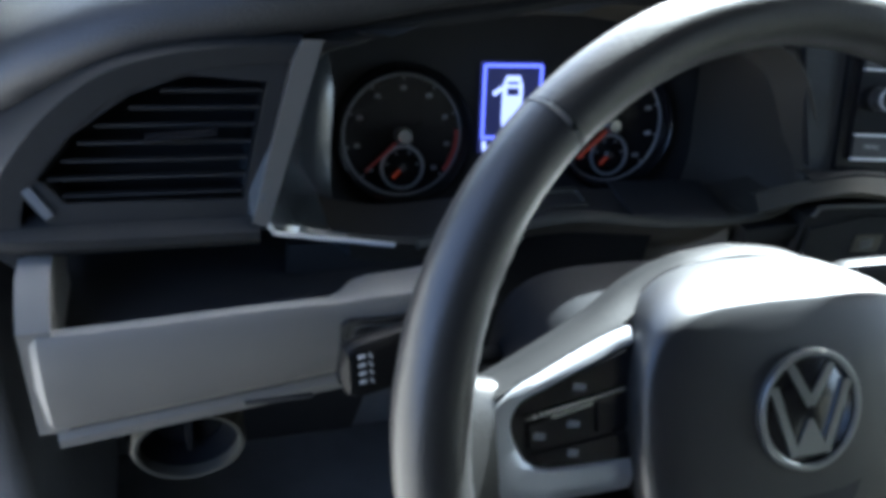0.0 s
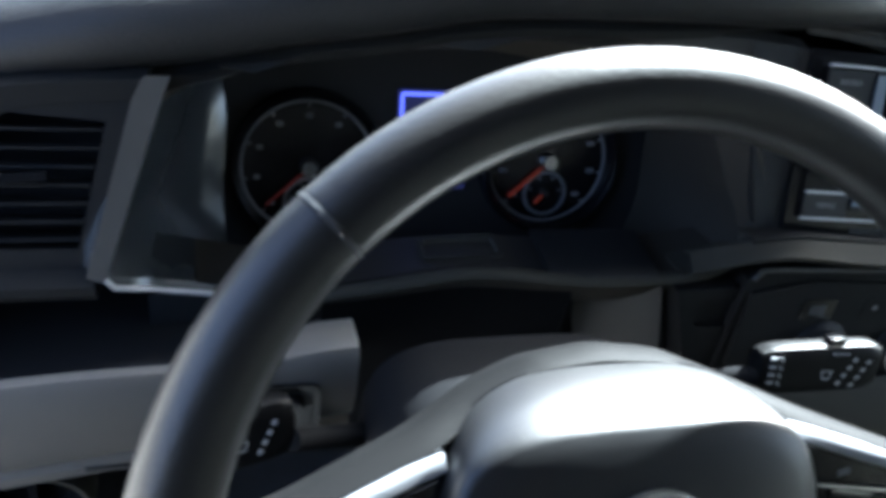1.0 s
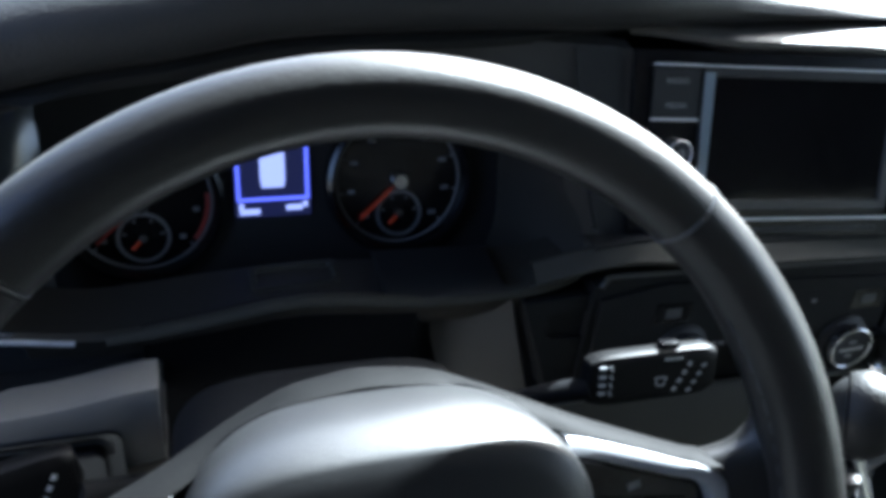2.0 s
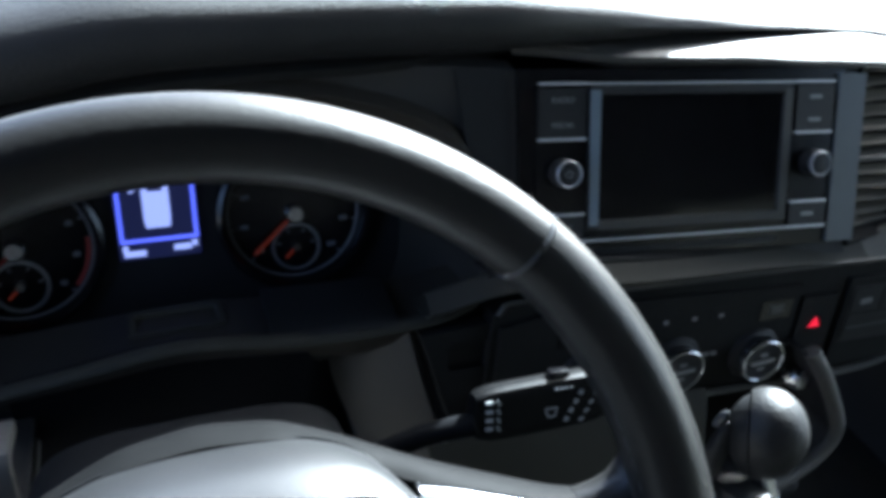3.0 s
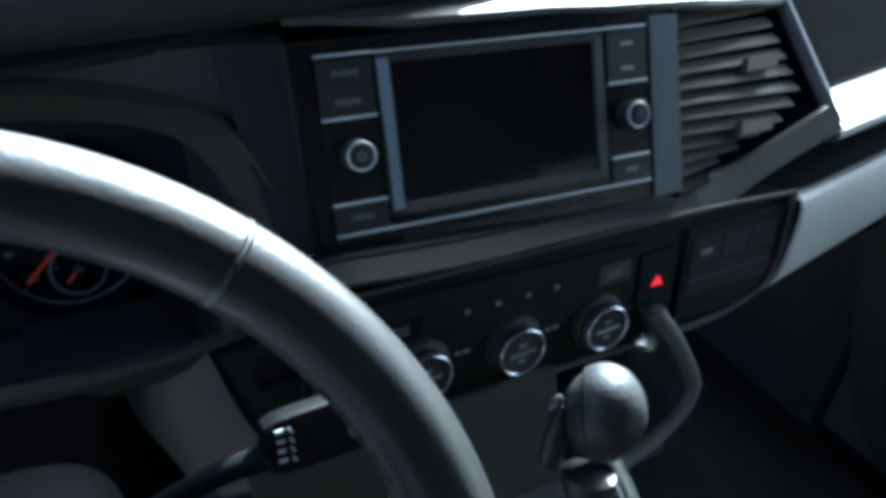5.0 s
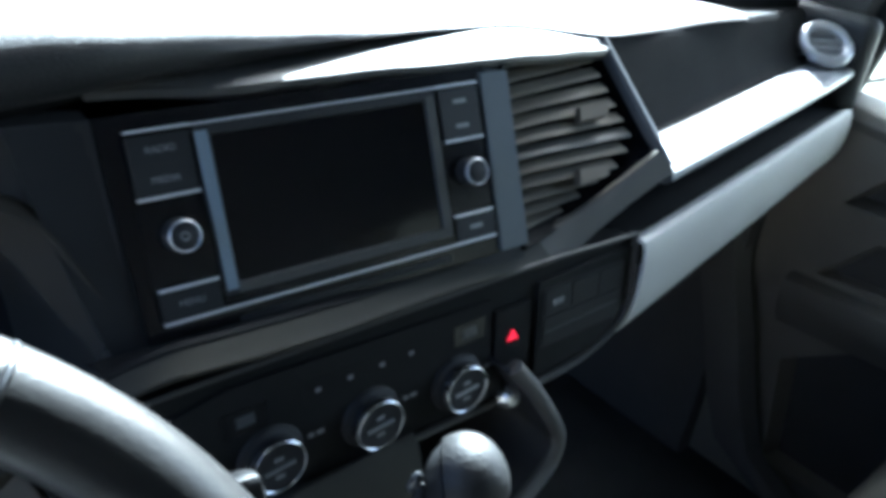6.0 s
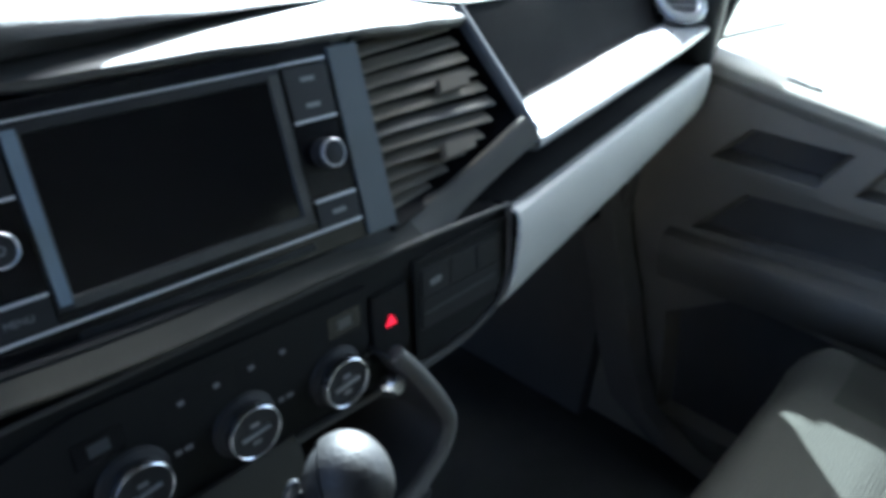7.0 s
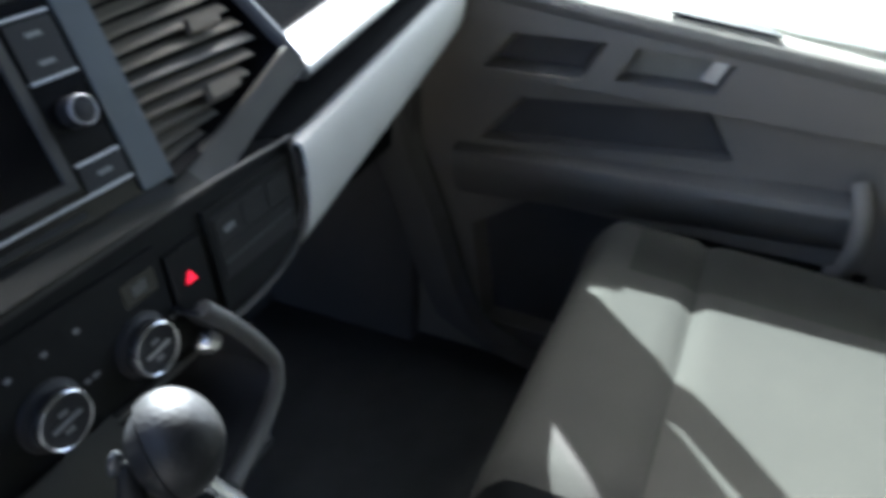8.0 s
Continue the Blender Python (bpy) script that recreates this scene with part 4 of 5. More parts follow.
for nm, sgn in (("wiper_stalk", 1), ("indicator_stalk", -1)):
    cx, cz = (0.184, 0.876) if sgn > 0 else (-0.154, 0.853)
    st = thing(nm, pose(cx, -0.15, cz), "black control stalk with pale printed symbols", "control stalk", "stalks on the steering column")
    M = face_frame(cx, -0.150, cz, 20, -4 if sgn > 0 else 12)
    w2 = 0.043 if sgn > 0 else 0.034
    rows = []
    for i in range(25):
        t = -1 + 2 * i / 24
        hv = (0.0150 if sgn > 0 else 0.0165) * (1 - abs(t) ** 6) ** 0.25 + 0.0005
        hw = 0.0075 * (1 - abs(t) ** 8) ** 0.25 + 0.0005
        tilt = 0.002 * t
        ring_pts = []
        for j in range(28):
            a = 2 * math.pi * j / 28
            c, s_ = math.cos(a), math.sin(a)
            r = (abs(c) ** 4.5 + abs(s_) ** 4.5) ** (-1 / 4.5)
            ring_pts.append(M @ Vector((w2 * t, hv * r * s_ + tilt, hw * r * c - 0.0025)))
        rows.append(ring_pts)
    part("stalk_body", loft(rows, True), STALK, st)
    # Thin satin tube draws the highlight on the stalk's upper edge.
    part("stalk_top_glint", tube([M @ Vector((w2 * t, (0.0120 if sgn > 0 else 0.0132) + 0.002 * t, 0.0022)) for t in (-0.88, -0.4, 0.0, 0.4, 0.86)], 0.0006, 6), TRIM, st, "painted highlight along the top edge")
    lo, hi = 0.0020, 0.0058
    marks = [(-w2 + 0.008, v, -w2 + 0.012, v, 0.002) for v in (0.008, 0.003, -0.002, -0.007)] + [(-w2 + 0.0145, v, -w2 + 0.016, v - 0.003, 0.0012) for v in (0.009, 0.004, -0.001, -0.006)]
    marks += [(0.000, 0.000, 0.007, 0.0, 0.0008), (0.000, 0.0, 0.0015, -0.005, 0.0008), (0.007, 0, 0.0055, -0.005, 0.0008), (0.0015, -0.005, 0.0055, -0.005, 0.0008)]
    marks += [(0.012 + 0.0028 * i, -0.009 + 0.005 * i, 0.0135 + 0.0028 * i, -0.0065 + 0.005 * i, 0.0022) for i in range(4)]
    if sgn > 0:
        marks += [(0.021 + 0.0028 * i, -0.010 + 0.005 * i, 0.0235 + 0.0028 * i, -0.0085 + 0.005 * i, 0.0018) for i in range(4)]
        marks += [(0.006 + 0.003 * i, 0.0105, 0.0066 + 0.003 * i, 0.0115, 0.0012) for i in range(4)]
    for q in marks:
        part("symbol", bar(*q, lo, hi, M), MARK, st)
    x0 = cx - sgn * w2 * 0.9
    part("stem", tube(smooth_path([(x0, -0.150, cz - 0.004), (x0 - sgn * 0.03, -0.138, cz - 0.020), (sgn * 0.06, -0.125, 0.820)], 5), 0.007, 12, squash=0.8), TRAY, st)
    if sgn > 0:
        part("thumb_switch", block(0.004, 0.016, 0.014, 0.0195, -0.005, 0.002, 0.0015, m=M), PIANO, st)

# ---- radio ----
radio = thing("infotainment_unit", RADIO, "piano black infotainment unit with dark switched-off touchscreen", "infotainment unit", in_world=False)
W, Hh = 0.2275, 0.1025
part("surround", bevelled(prism([(-0.012, 0.010), (W + 0.010, 0.010), (W + 0.008, -0.116), (-0.008, -0.116)], -0.004, 0.0), 0.0015), PIANO, radio)
part("faceplate", bevelled(prism(rounded(0.0, W, -Hh, 0.0, 0.002), -0.002, 0.0025), 0.0006, 1), PIANO, radio)
part("screen_frame", fill_plate(rounded(0.036, 0.192, -0.0955, -0.001, 0.002), [(rounded(0.0445, 0.185, -0.0895, -0.006, 0.0015), rounded(0.0455, 0.184, -0.0885, -0.007, 0.0015), 0.0016, False)], 0.003, Matrix.Translation((0, 0, 0.0048))), DASH, radio)
part("touchscreen", prism(rounded(0.0445, 0.185, -0.0895, -0.006, 0.0015), 0.0, 0.0034), SCREEN, radio, "dark switched-off touchscreen glass")
# Daylight reflection on the left bezel edge, done as a blue-grey strip.
part("screen_edge", prism([(0.0365, -0.0035), (0.0435, -0.0035), (0.0438, -0.0920), (0.0375, -0.0920)], 0.0046, 0.0062, 0.0006, 1), EDGE_SHEEN, radio, "screen edge with a blue-grey reflection painted on")
part("screen_right_edge", prism([(0.185, -0.004), (0.191, -0.004), (0.191, -0.0935), (0.185, -0.0935)], 0.0046, 0.0056, 0.0005, 1), LEDGE, radio)
part("screen_lower_edge", prism([(0.0445, -0.090), (0.191, -0.090), (0.191, -0.095), (0.0445, -0.095)], 0.0046, 0.0056, 0.0005, 1), LEDGE, radio)
for u0, u1, keyset in ((0.001, 0.0345, ((-0.0018, -0.0335, ("RADIO", "MEDIA")), (-0.0845, -0.1010, ("MENU",)))), (0.1955, W - 0.001, ((-0.0018, -0.0335, ("", "")), (-0.0845, -0.1010, ("",))))):
    for v0, v1, names in keyset:
        key = part("button_block", prism(rounded(u0, u1, v1, v0, 0.001), 0.002, 0.0045, 0.0006, 1), DASH, radio)
        part("chrome_line", prism([(u0, v1 - 0.0018), (u1, v1 - 0.0018), (u1, v1 - 0.0002), (u0, v1 - 0.0002)], 0.002, 0.0052, 0.0003, 1), LINE, key, "thin satin line")
        if v0 > -0.01:
            part("chrome_line", prism([(u0, 0.0), (u1, 0.0), (u1, 0.0016), (u0, 0.0016)], 0.002, 0.0052, 0.0003, 1), LINE, key, "thin satin line")
        else:
            part("chrome_line", prism([(u0, v0), (u1, v0), (u1, v0 + 0.0016), (u0, v0 + 0.0016)], 0.002, 0.0052, 0.0003, 1), LINE, key, "thin satin line")
        for i, nm in enumerate(names):
            vv = v0 - (v0 - v1) * (i + 0.5) / len(names)
            uu = (u0 + u1) / 2
            part("button_lettering", lettering(nm, 0.0052, uu, vv, 0.0046) if nm else bar(uu - 0.005, vv, uu + 0.005, vv, 0.0028, 0.0044, 0.0048), DIM, key)
        if len(names) == 2:
            part("button_gap", bar(u0, (v0 + v1) / 2, u1, (v0 + v1) / 2, 0.0005, 0.0044, 0.0047), BLACK, key)
part("top_chrome_line", prism([(0.0345, 0.0), (0.1955, 0.0), (0.1955, 0.0012), (0.0345, 0.0012)], 0.002, 0.0048, 0.0003, 1), LINE, radio, "thin satin line")
part("bottom_chrome_line", prism([(0.0345, -0.1028), (0.1955, -0.1028), (0.1955, -0.1014), (0.0345, -0.1014)], 0.002, 0.0050, 0.0003, 1), LINE, radio, "thin satin line")
part("disc_slot", prism(rounded(0.043, 0.190, -0.1125, -0.1085, 0.0018), -0.001, 0.0008, 0.0003, 1), DASH, radio)
for uu in (0.0185, 0.2110):
    M = Matrix.Translation((uu, -0.0560, 0.0025))
    kn = part("rotary_knob", lathe([(0.0, 0.012), (0.0072, 0.012), (0.0084, 0.0112), (0.0090, 0.009), (0.0094, 0.0)], 36, M), DASH, radio, "rotary knob with chrome ring")
    part("knob_ring", ring(0.0076, 0.0087, 0.008, 0.0128, 36, M), SILVER, kn, "bright chrome ring")
    if uu < 0.1:
        part("power_mark", ring(0.0018, 0.0024, 0.0118, 0.0124, 20, M), DIM, kn)

# ---- centre vent ----
vent = thing("centre_air_vent", RADIO, "slanted black centre air vent with slats", "air vent", in_world=False)
part("strip", prism([(0.2318, 0.006), (0.2545, 0.006), (0.2545, -0.1150), (0.2310, -0.1150)], -0.012, 0.003, 0.0016), STRIP, vent, "blue-grey satin upright strip")
VR = RADIO.inverted()
vent_hole = [RADIO @ Vector((0.2535, 0.010, -0.001)), Vector((0.56, -0.004, 1.000)), Vector((0.637, 0.010, 0.992)), Vector((0.649, -0.060, 0.920)), Vector((0.60, -0.058, 0.900)), Vector((0.55, -0.056, 0.889)), RADIO @ Vector((0.2535, -0.121, -0.001))]
bm = bmesh.new()
ra = [bm.verts.new(VR @ p) for p in vent_hole]
rb = [bm.verts.new(VR @ (p + Vector((-0.004, 0.055, 0.004)))) for p in vent_hole]
for i in range(7):
    bm.faces.new((ra[i], ra[(i + 1) % 7], rb[(i + 1) % 7], rb[i]))
bm.faces.new(rb)
part("vent_box", solid(bm, 0.002), TRAY, vent)
top, end = Vector((0.6375, 0.015, 1.000)), Vector((0.6535, -0.066, 0.915))
along = (end - top).normalized()
side = Vector((1, 0.18, 0)).normalized()
face = side.cross(along).normalized()
if face.y > 0:
    face = -face
rows = []
for k in range(9):
    f = k / 8
    c = top + (end - top) * f
    rows.append([VR @ (c + side * a + face * b) for a, b in ((-0.0088, -0.008), (-0.0088, -0.004), (-0.008, -0.001), (-0.005, 0.001), (-0.001, 0.001), (0.002, -0.001), (0.0035, -0.005), (0.005, -0.06))])
part("slanted_bar", solid(loft(rows), 0.0015), TRIM, vent, "satin slanted end bar")
for i in range(11):
    zl = 0.9965 - 0.0098 * i
    pl = RADIO @ Vector((0.2555, (zl - 1.0) / math.cos(radians(23.5)), -0.013))
    zr = zl - 0.014
    r = (1.001 - zr) / 0.086
    pr = top + (end - top) * min(r, 1.0) + Vector((-0.022, 0.012, 0))
    if zr < 0.925:
        xe = lerp_table([(0.870, 0.520), (0.880, 0.535), (0.890, 0.551), (0.900, 0.574), (0.915, 0.602), (0.925, 0.618)], zr)
        pr = Vector((xe, max(pl.y + (pr.y - pl.y) * 0.6, -0.048), 0))
    pr.z = zl - 0.014 * (pr.x - pl.x) / 0.15
    rows = []
    for k in range(9):
        f = k / 8
        c = pl + (pr - pl) * f + Vector((0, 0, -0.0025 * max(0, 1 - f * 6)))
        rows.append([VR @ (c + Vector((0, a, b))) for a, b in ((0.0, 0.0), (0.0006, 0.0008), (0.003, 0.0018), (0.0105, 0.0042), (0.0108, 0.0024), (0.001, -0.0012))])
    part("slat", loft(rows, True), LIT_SLAT if i != 5 else LIT_SATIN, vent)
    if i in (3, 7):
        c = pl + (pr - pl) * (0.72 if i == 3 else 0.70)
        part("vent_tab", bevelled(prism([(-0.017, -0.006), (0.014, -0.005), (0.018, 0.004), (-0.013, 0.005)], -0.004, 0.004, m=VR @ Matrix.Translation(c + Vector((0, -0.003, 0.001))) @ pose(0, 0, 0, 50, 0, -4)), 0.002), LIT_SLAT, vent, "finger tab on the slats")

# ---- driver's vent ----
lvent = thing("side_air_vent", pose(-0.28, -0.06, 0.88), "black driver's side air vent with slats", "air vent")
oo = [(-0.199, 0.100), (-0.226, 0.003), (-0.336, 0.005), (-0.350, 0.024), (-0.332, 0.055), (-0.305, 0.080), (-0.276, 0.093), (-0.240, 0.101)]
ii = [(-0.213, 0.084), (-0.230, 0.016), (-0.327, 0.017), (-0.340, 0.031), (-0.322, 0.054), (-0.291, 0.076), (-0.258, 0.088)]
part("vent_frame", fill_plate(oo, [(ii, None, 0.045, True)], 0.05, LV), VENT_GREY, lvent, "dark vent frame")
part("frame_tip", bar(-0.335, 0.010, -0.346, 0.026, 0.005, 0.0, 0.003, LV), TRIM, lvent)
part("upright_bar", prism([(-0.199, 0.097), (-0.193, 0.108), (-0.181, 0.108), (-0.217, -0.001), (-0.226, 0.002)], -0.01, 0.008, 0.003, m=LV), LEDGE, lvent, "taupe satin bar beside the vent")
for i in range(7):
    v = 0.0225 + 0.0098 * i
    u0 = lerp_table([(0.017, -0.327), (0.031, -0.338), (0.054, -0.320), (0.076, -0.289), (0.088, -0.255)], v)
    u1 = -0.230 + 0.017 * (v - 0.016) / 0.068
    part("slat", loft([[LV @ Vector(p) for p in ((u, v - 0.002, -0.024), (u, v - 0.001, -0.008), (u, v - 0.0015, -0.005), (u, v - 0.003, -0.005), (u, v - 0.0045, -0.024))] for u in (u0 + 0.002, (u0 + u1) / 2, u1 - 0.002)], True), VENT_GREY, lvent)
part("vent_tab", prism([(-0.283, 0.055), (-0.243, 0.058), (-0.243, 0.053), (-0.283, 0.050)], -0.006, 0.0, 0.001, m=LV), PIANO, lvent, "gloss tab on the slats")

# ---- lower oval vent and light switch ----
low = thing("oval_foot_vent", pose(-0.273, -0.10, 0.715), "oval foot vent with grey rim under the panel", "air vent")
OV = face_frame(-0.270, -0.100, 0.741, 10, 0) @ Matrix.Diagonal((1.2, 0.90, 1, 1))
part("vent_rim", lathe([(0.0262, -0.02), (0.0262, 0.002), (0.0268, 0.0035), (0.0285, 0.0038), (0.0298, 0.001), (0.0298, -0.02), (0.0262, -0.02)], 40, OV), SHELF, low, "thin taupe rim")
part("vent_cup", lathe([(0, -0.022), (0.018, -0.021), (0.0265, -0.006)], 32, OV), TRAY, low)
part("vent_vane", bevelled(block(-0.002, 0.002, -0.016, 0.020, -0.020, -0.010, 0.001, m=OV), 0), TRAY, low)
switch = thing("light_switch", pose(-0.152, -0.122, 0.81), "black light switch panel with pale symbols", "switch")
SW = face_frame(-0.150, -0.1165, 0.826, 3, 0)
part("switch_frame", fill_plate(rounded(-0.030, 0.045, -0.026, 0.026, 0.006), [(rounded(-0.026, 0.041, -0.022, 0.022, 0.005), None, 0.003, True)], 0.01, SW @ Matrix.Translation((0, 0, 0.002))), PIANO, switch)
part("switch_knob", prism(rounded(-0.021, 0.036, -0.018, 0.018, 0.005), -0.002, 0.009, 0.003, 2, SW), PIANO, switch)
for u, v, w in ((-0.012, 0.008, 0.005), (0.002, 0.007, 0.006), (-0.012, -0.003, 0.004), (0.004, -0.004, 0.007), (0.018, 0.004, 0.004)):
    part("symbol", bar(u, v, u + w, v + 0.001, 0.0022, 0.0088, 0.0095, SW), DIM, switch)

# ---- climate controls ----
climate = thing("climate_panel", CLIM, "black climate control panel with three chrome-ringed knobs", "control panel", in_world=False)
part("panel_face", prism([(-0.150, 0.042), (0.046, 0.036), (0.046, -0.037), (-0.200, -0.032), (-0.200, 0.032)], -0.003, 0.0005, 0.0008, 1), VENT_GREY, climate)
for uu, vv in ((-0.1285, -0.0155), (-0.0565, -0.0178), (0.0155, -0.0200)):
    M = Matrix.Translation((uu, vv, 0))
    kn = part("climate_knob", lathe([(0.0, 0.0125), (0.0145, 0.0125), (0.0160, 0.013), (0.0176, 0.012), (0.0180, 0.005), (0.0215, 0.003), (0.0225, 0.0)], 44, M), BLACK, climate, "black rotary knob")
    part("knob_ring", ring(0.0164, 0.0181, 0.009, 0.0140, 48, M), CHROME, kn, "thin chrome ring")
    part("knob_bar", bar(-0.010, -0.0015, 0.010, 0.0005, 0.0022, 0.0122, 0.0138, M), SILVER, kn)
    part("knob_symbols", join(bar(-0.003, 0.0055, 0.003, 0.0055, 0.003, 0.0123, 0.0129, M), bar(-0.003, -0.007, 0.003, -0.007, 0.003, 0.0123, 0.0129, M)), DIM, kn)
    part("panel_symbols", join(bar(uu + 0.026, vv + 0.003, uu + 0.030, vv + 0.003, 0.003, 0.0004, 0.0009), bar(uu + 0.032, vv + 0.003, uu + 0.037, vv + 0.003, 0.003, 0.0004, 0.0009)) if uu < 0.02 else bar(uu + 0.024, vv, uu + 0.027, vv, 0.002, 0.0004, 0.0009), DIM, climate)
for uu in (-0.094, -0.071, -0.047, -0.024):
    b = part("push_button", prism(rounded(uu - 0.0095, uu + 0.0095, 0.011, 0.027, 0.001), 0.0, 0.0008, 0.0003, 1), VENT_GREY, climate)
    part("button_symbol", bar(uu - 0.0018, 0.0190, uu + 0.0018, 0.0195, 0.0030, 0.0009, 0.0014), DIM, b)
for uu in (-0.142, 0.026):
    b = part("temperature_window", prism(rounded(uu - 0.014, uu + 0.014, 0.009, 0.026, 0.001), 0.0, 0.0010, 0.0004, 1), PIANO, climate)
    part("window_mark", bar(uu - 0.006, 0.0175, uu + 0.006, 0.018, 0.008, 0.0009, 0.0014), TRIM, b)
hz = thing("hazard_switch", CLIM @ Matrix.Translation((0.067, 0.0005, 0)), "black hazard warning switch with lit red triangle", "switch", in_world=False)
part("switch_plate", prism(rounded(-0.0165, 0.0165, -0.027, 0.024, 0.001), -0.004, 0.0012, 0.0006, 1), VENT_GREY, hz)
part("warning_triangle", prism([(-0.0052, -0.0035), (0.0052, -0.0035), (0.0, 0.0052)], 0.0010, 0.0018), HAZARD, hz, "glowing red triangle")
keypad = thing("switch_bank", CLIM @ Matrix.Translation((0.142, 0.002, 0)), "bank of black function switches", "switch", in_world=False)
part("bank_plate", prism([(-0.050, 0.034), (0.052, 0.036), (0.050, -0.010), (0.038, -0.033), (0.012, -0.046), (-0.050, -0.044)], -0.004, 0.0012, 0.0008, 1), VENT_GREY, keypad)
part("bank_frame", prism(rounded(-0.046, 0.044, -0.024, 0.027, 0.002), 0.0008, 0.0016, 0.0004, 1), DASH, keypad)
for u0, u1 in ((-0.044, -0.016), (-0.0145, 0.0135), (0.015, 0.042)):
    k = part("switch_key", prism(rounded(u0, u1, 0.004, 0.025, 0.0012), 0.001, 0.0028, 0.0006, 1), DASH, keypad)
    if u0 < -0.04:
        part("key_mark", bar(u0 + 0.008, 0.013, u0 + 0.019, 0.014, 0.005, 0.0027, 0.0031), DIM, k)
part("blank_cover", prism(rounded(-0.044, 0.042, -0.022, 0.002, 0.0012), 0.001, 0.0026, 0.0006, 1), DASH, keypad)
part("bank_line", bar(-0.042, -0.0105, 0.038, -0.008, 0.0010, 0.0025, 0.0031), TRIM, keypad)

# ---- gear lever and console ----
console = thing("centre_console", pose(0.38, -0.16, 0.12), "dark lower console with open storage pocket", "console")
part("console_body", prism([(-0.10, 0.12), (-0.10, 0.70), (-0.125, 0.705), (-0.20, 0.665), (-0.30, 0.61), (-0.30, 0.12)], 0.22, 0.40, 0.008, m=Matrix(((0, 0, 1, 0), (1, 0, 0, 0), (0, 1, 0, 0), (0, 0, 0, 1)))), DASH, console)
path = smooth_path([(0.452, -0.100, 0.815), (0.470, -0.108, 0.79), (0.490, -0.116, 0.755), (0.495, -0.12, 0.735), (0.482, -0.124, 0.717), (0.452, -0.128, 0.703), (0.415, -0.132, 0.695)], 6)
part("pocket_rim", tube(path, 0.0068, 10, up=(0, 1, 0.2)), TAUPE, console, "grey rim of the storage pocket")
inner_path = [p + Vector((-0.004, 0.0, 0.0)) for p in path]
part("pocket_wall", solid(loft([[(p.x, p.y, p.z), (p.x - 0.006, p.y + 0.06, p.z + 0.004), (p.x - 0.03, p.y + 0.13, p.z + 0.01)] for p in inner_path]), 0.003), BLACK, console)
part("pocket_floor", block(0.38, 0.47, -0.13, 0.06, 0.682, 0.692, 0.002), BLACK, console)
part("pocket_back", block(0.30, 0.50, 0.05, 0.06, 0.66, 0.80, 0.002), BLACK, console)
socket = thing("socket_cap", pose(0.462, -0.085, 0.776), "small chrome socket cap under the climate panel", "socket")
part("cap", lathe([(0, 0.010), (0.006, 0.010), (0.009, 0.006), (0.010, 0.0), (0.010, -0.012)], 24, face_frame(0.462, -0.088, 0.776, 10, 0)), CHROME, socket)

lever = thing("gear_lever", pose(0.335, -0.185, 0.68), "black leather gear lever with silver shaft", "gear lever")
G = pose(0.331, -0.178, 0.8425, -14, 8, -8)


def egg(sx, sy, z0, z1, r0, off=(0, 0, 0)):
    rows = []
    for k in range(19):
        f = k / 18
        z = z0 + (z1 - z0) * f
        r = r0 * math.sin(math.pi * min(1.0, 0.20 + 0.80 * f)) ** 0.5 if f < 1 else 0.001
        rows.append([(off[0] + r * math.cos(a) * sx, off[1] + r * math.sin(a) * sy - 0.005 * f, off[2] + z) for a in [2 * math.pi * j / 32 for j in range(32)]])
    bm = loft(rows, True)
    bm.transform(G)
    return bm


def shell_egg(c, rx, ry, rz, cut_at, keep):
    """Egg-shaped knob half, split by a slanted plane into leather back and plastic front."""
    bm = bmesh.new()
    bmesh.ops.create_uvsphere(bm, u_segments=32, v_segments=20, radius=1)
    for v in bm.verts:
        taper = 1 - 0.16 * max(0.0, -v.co.z)
        v.co = Vector((v.co.x * rx * taper, v.co.y * ry * taper, v.co.z * rz)) + Vector(c)
    n = Vector((0.75, -0.60, 0.25)).normalized() * keep
    geom = bm.verts[:] + bm.edges[:] + bm.faces[:]
    cutted = bmesh.ops.bisect_plane(bm, geom=geom, plane_co=Vector(c) + n * cut_at, plane_no=n, clear_inner=True)
    edges = [e for e in cutted["geom_cut"] if isinstance(e, bmesh.types.BMEdge)]
    if edges:
        bmesh.ops.edgeloop_fill(bm, edges=edges)
    bm.transform(G)
    return bm


part("knob", shell_egg((0.002, 0.0, -0.002), 0.0240, 0.0258, 0.0300, -0.0085, 1), KNOB, lever, "rounded grey leather knob")
part("knob_front_plate", shell_egg((0.001, -0.0005, -0.003), 0.0230, 0.0246, 0.0288, 0.0090, -1), DASH, lever, "black front face of the knob")
part("release_button", egg(0.55, 0.5, -0.030, 0.012, 0.0135, (-0.0215, 0.012, -0.010)), DASH, lever, "black release button")
part("release_tip", egg(0.45, 0.4, -0.004, 0.010, 0.009, (-0.0250, 0.012, 0.000)), TRIM, lever, "satin tip of the release button")
part("shaft", tube(smooth_path([(0.332, -0.176, 0.830), (0.342, -0.185, 0.80), (0.350, -0.194, 0.78), (0.366, -0.214, 0.73), (0.385, -0.24, 0.665)], 4), 0.0075, 14), CHROME, lever, "silver shaft")
part("collar", lathe([(0, -0.056), (0.013, -0.056), (0.016, -0.050), (0.016, -0.042), (0.0, -0.040)], 28, G), DASH, lever)
part("gaiter_plate", block(0.33, 0.44, -0.30, -0.18, 0.645, 0.668, 0.005), PIANO, lever)

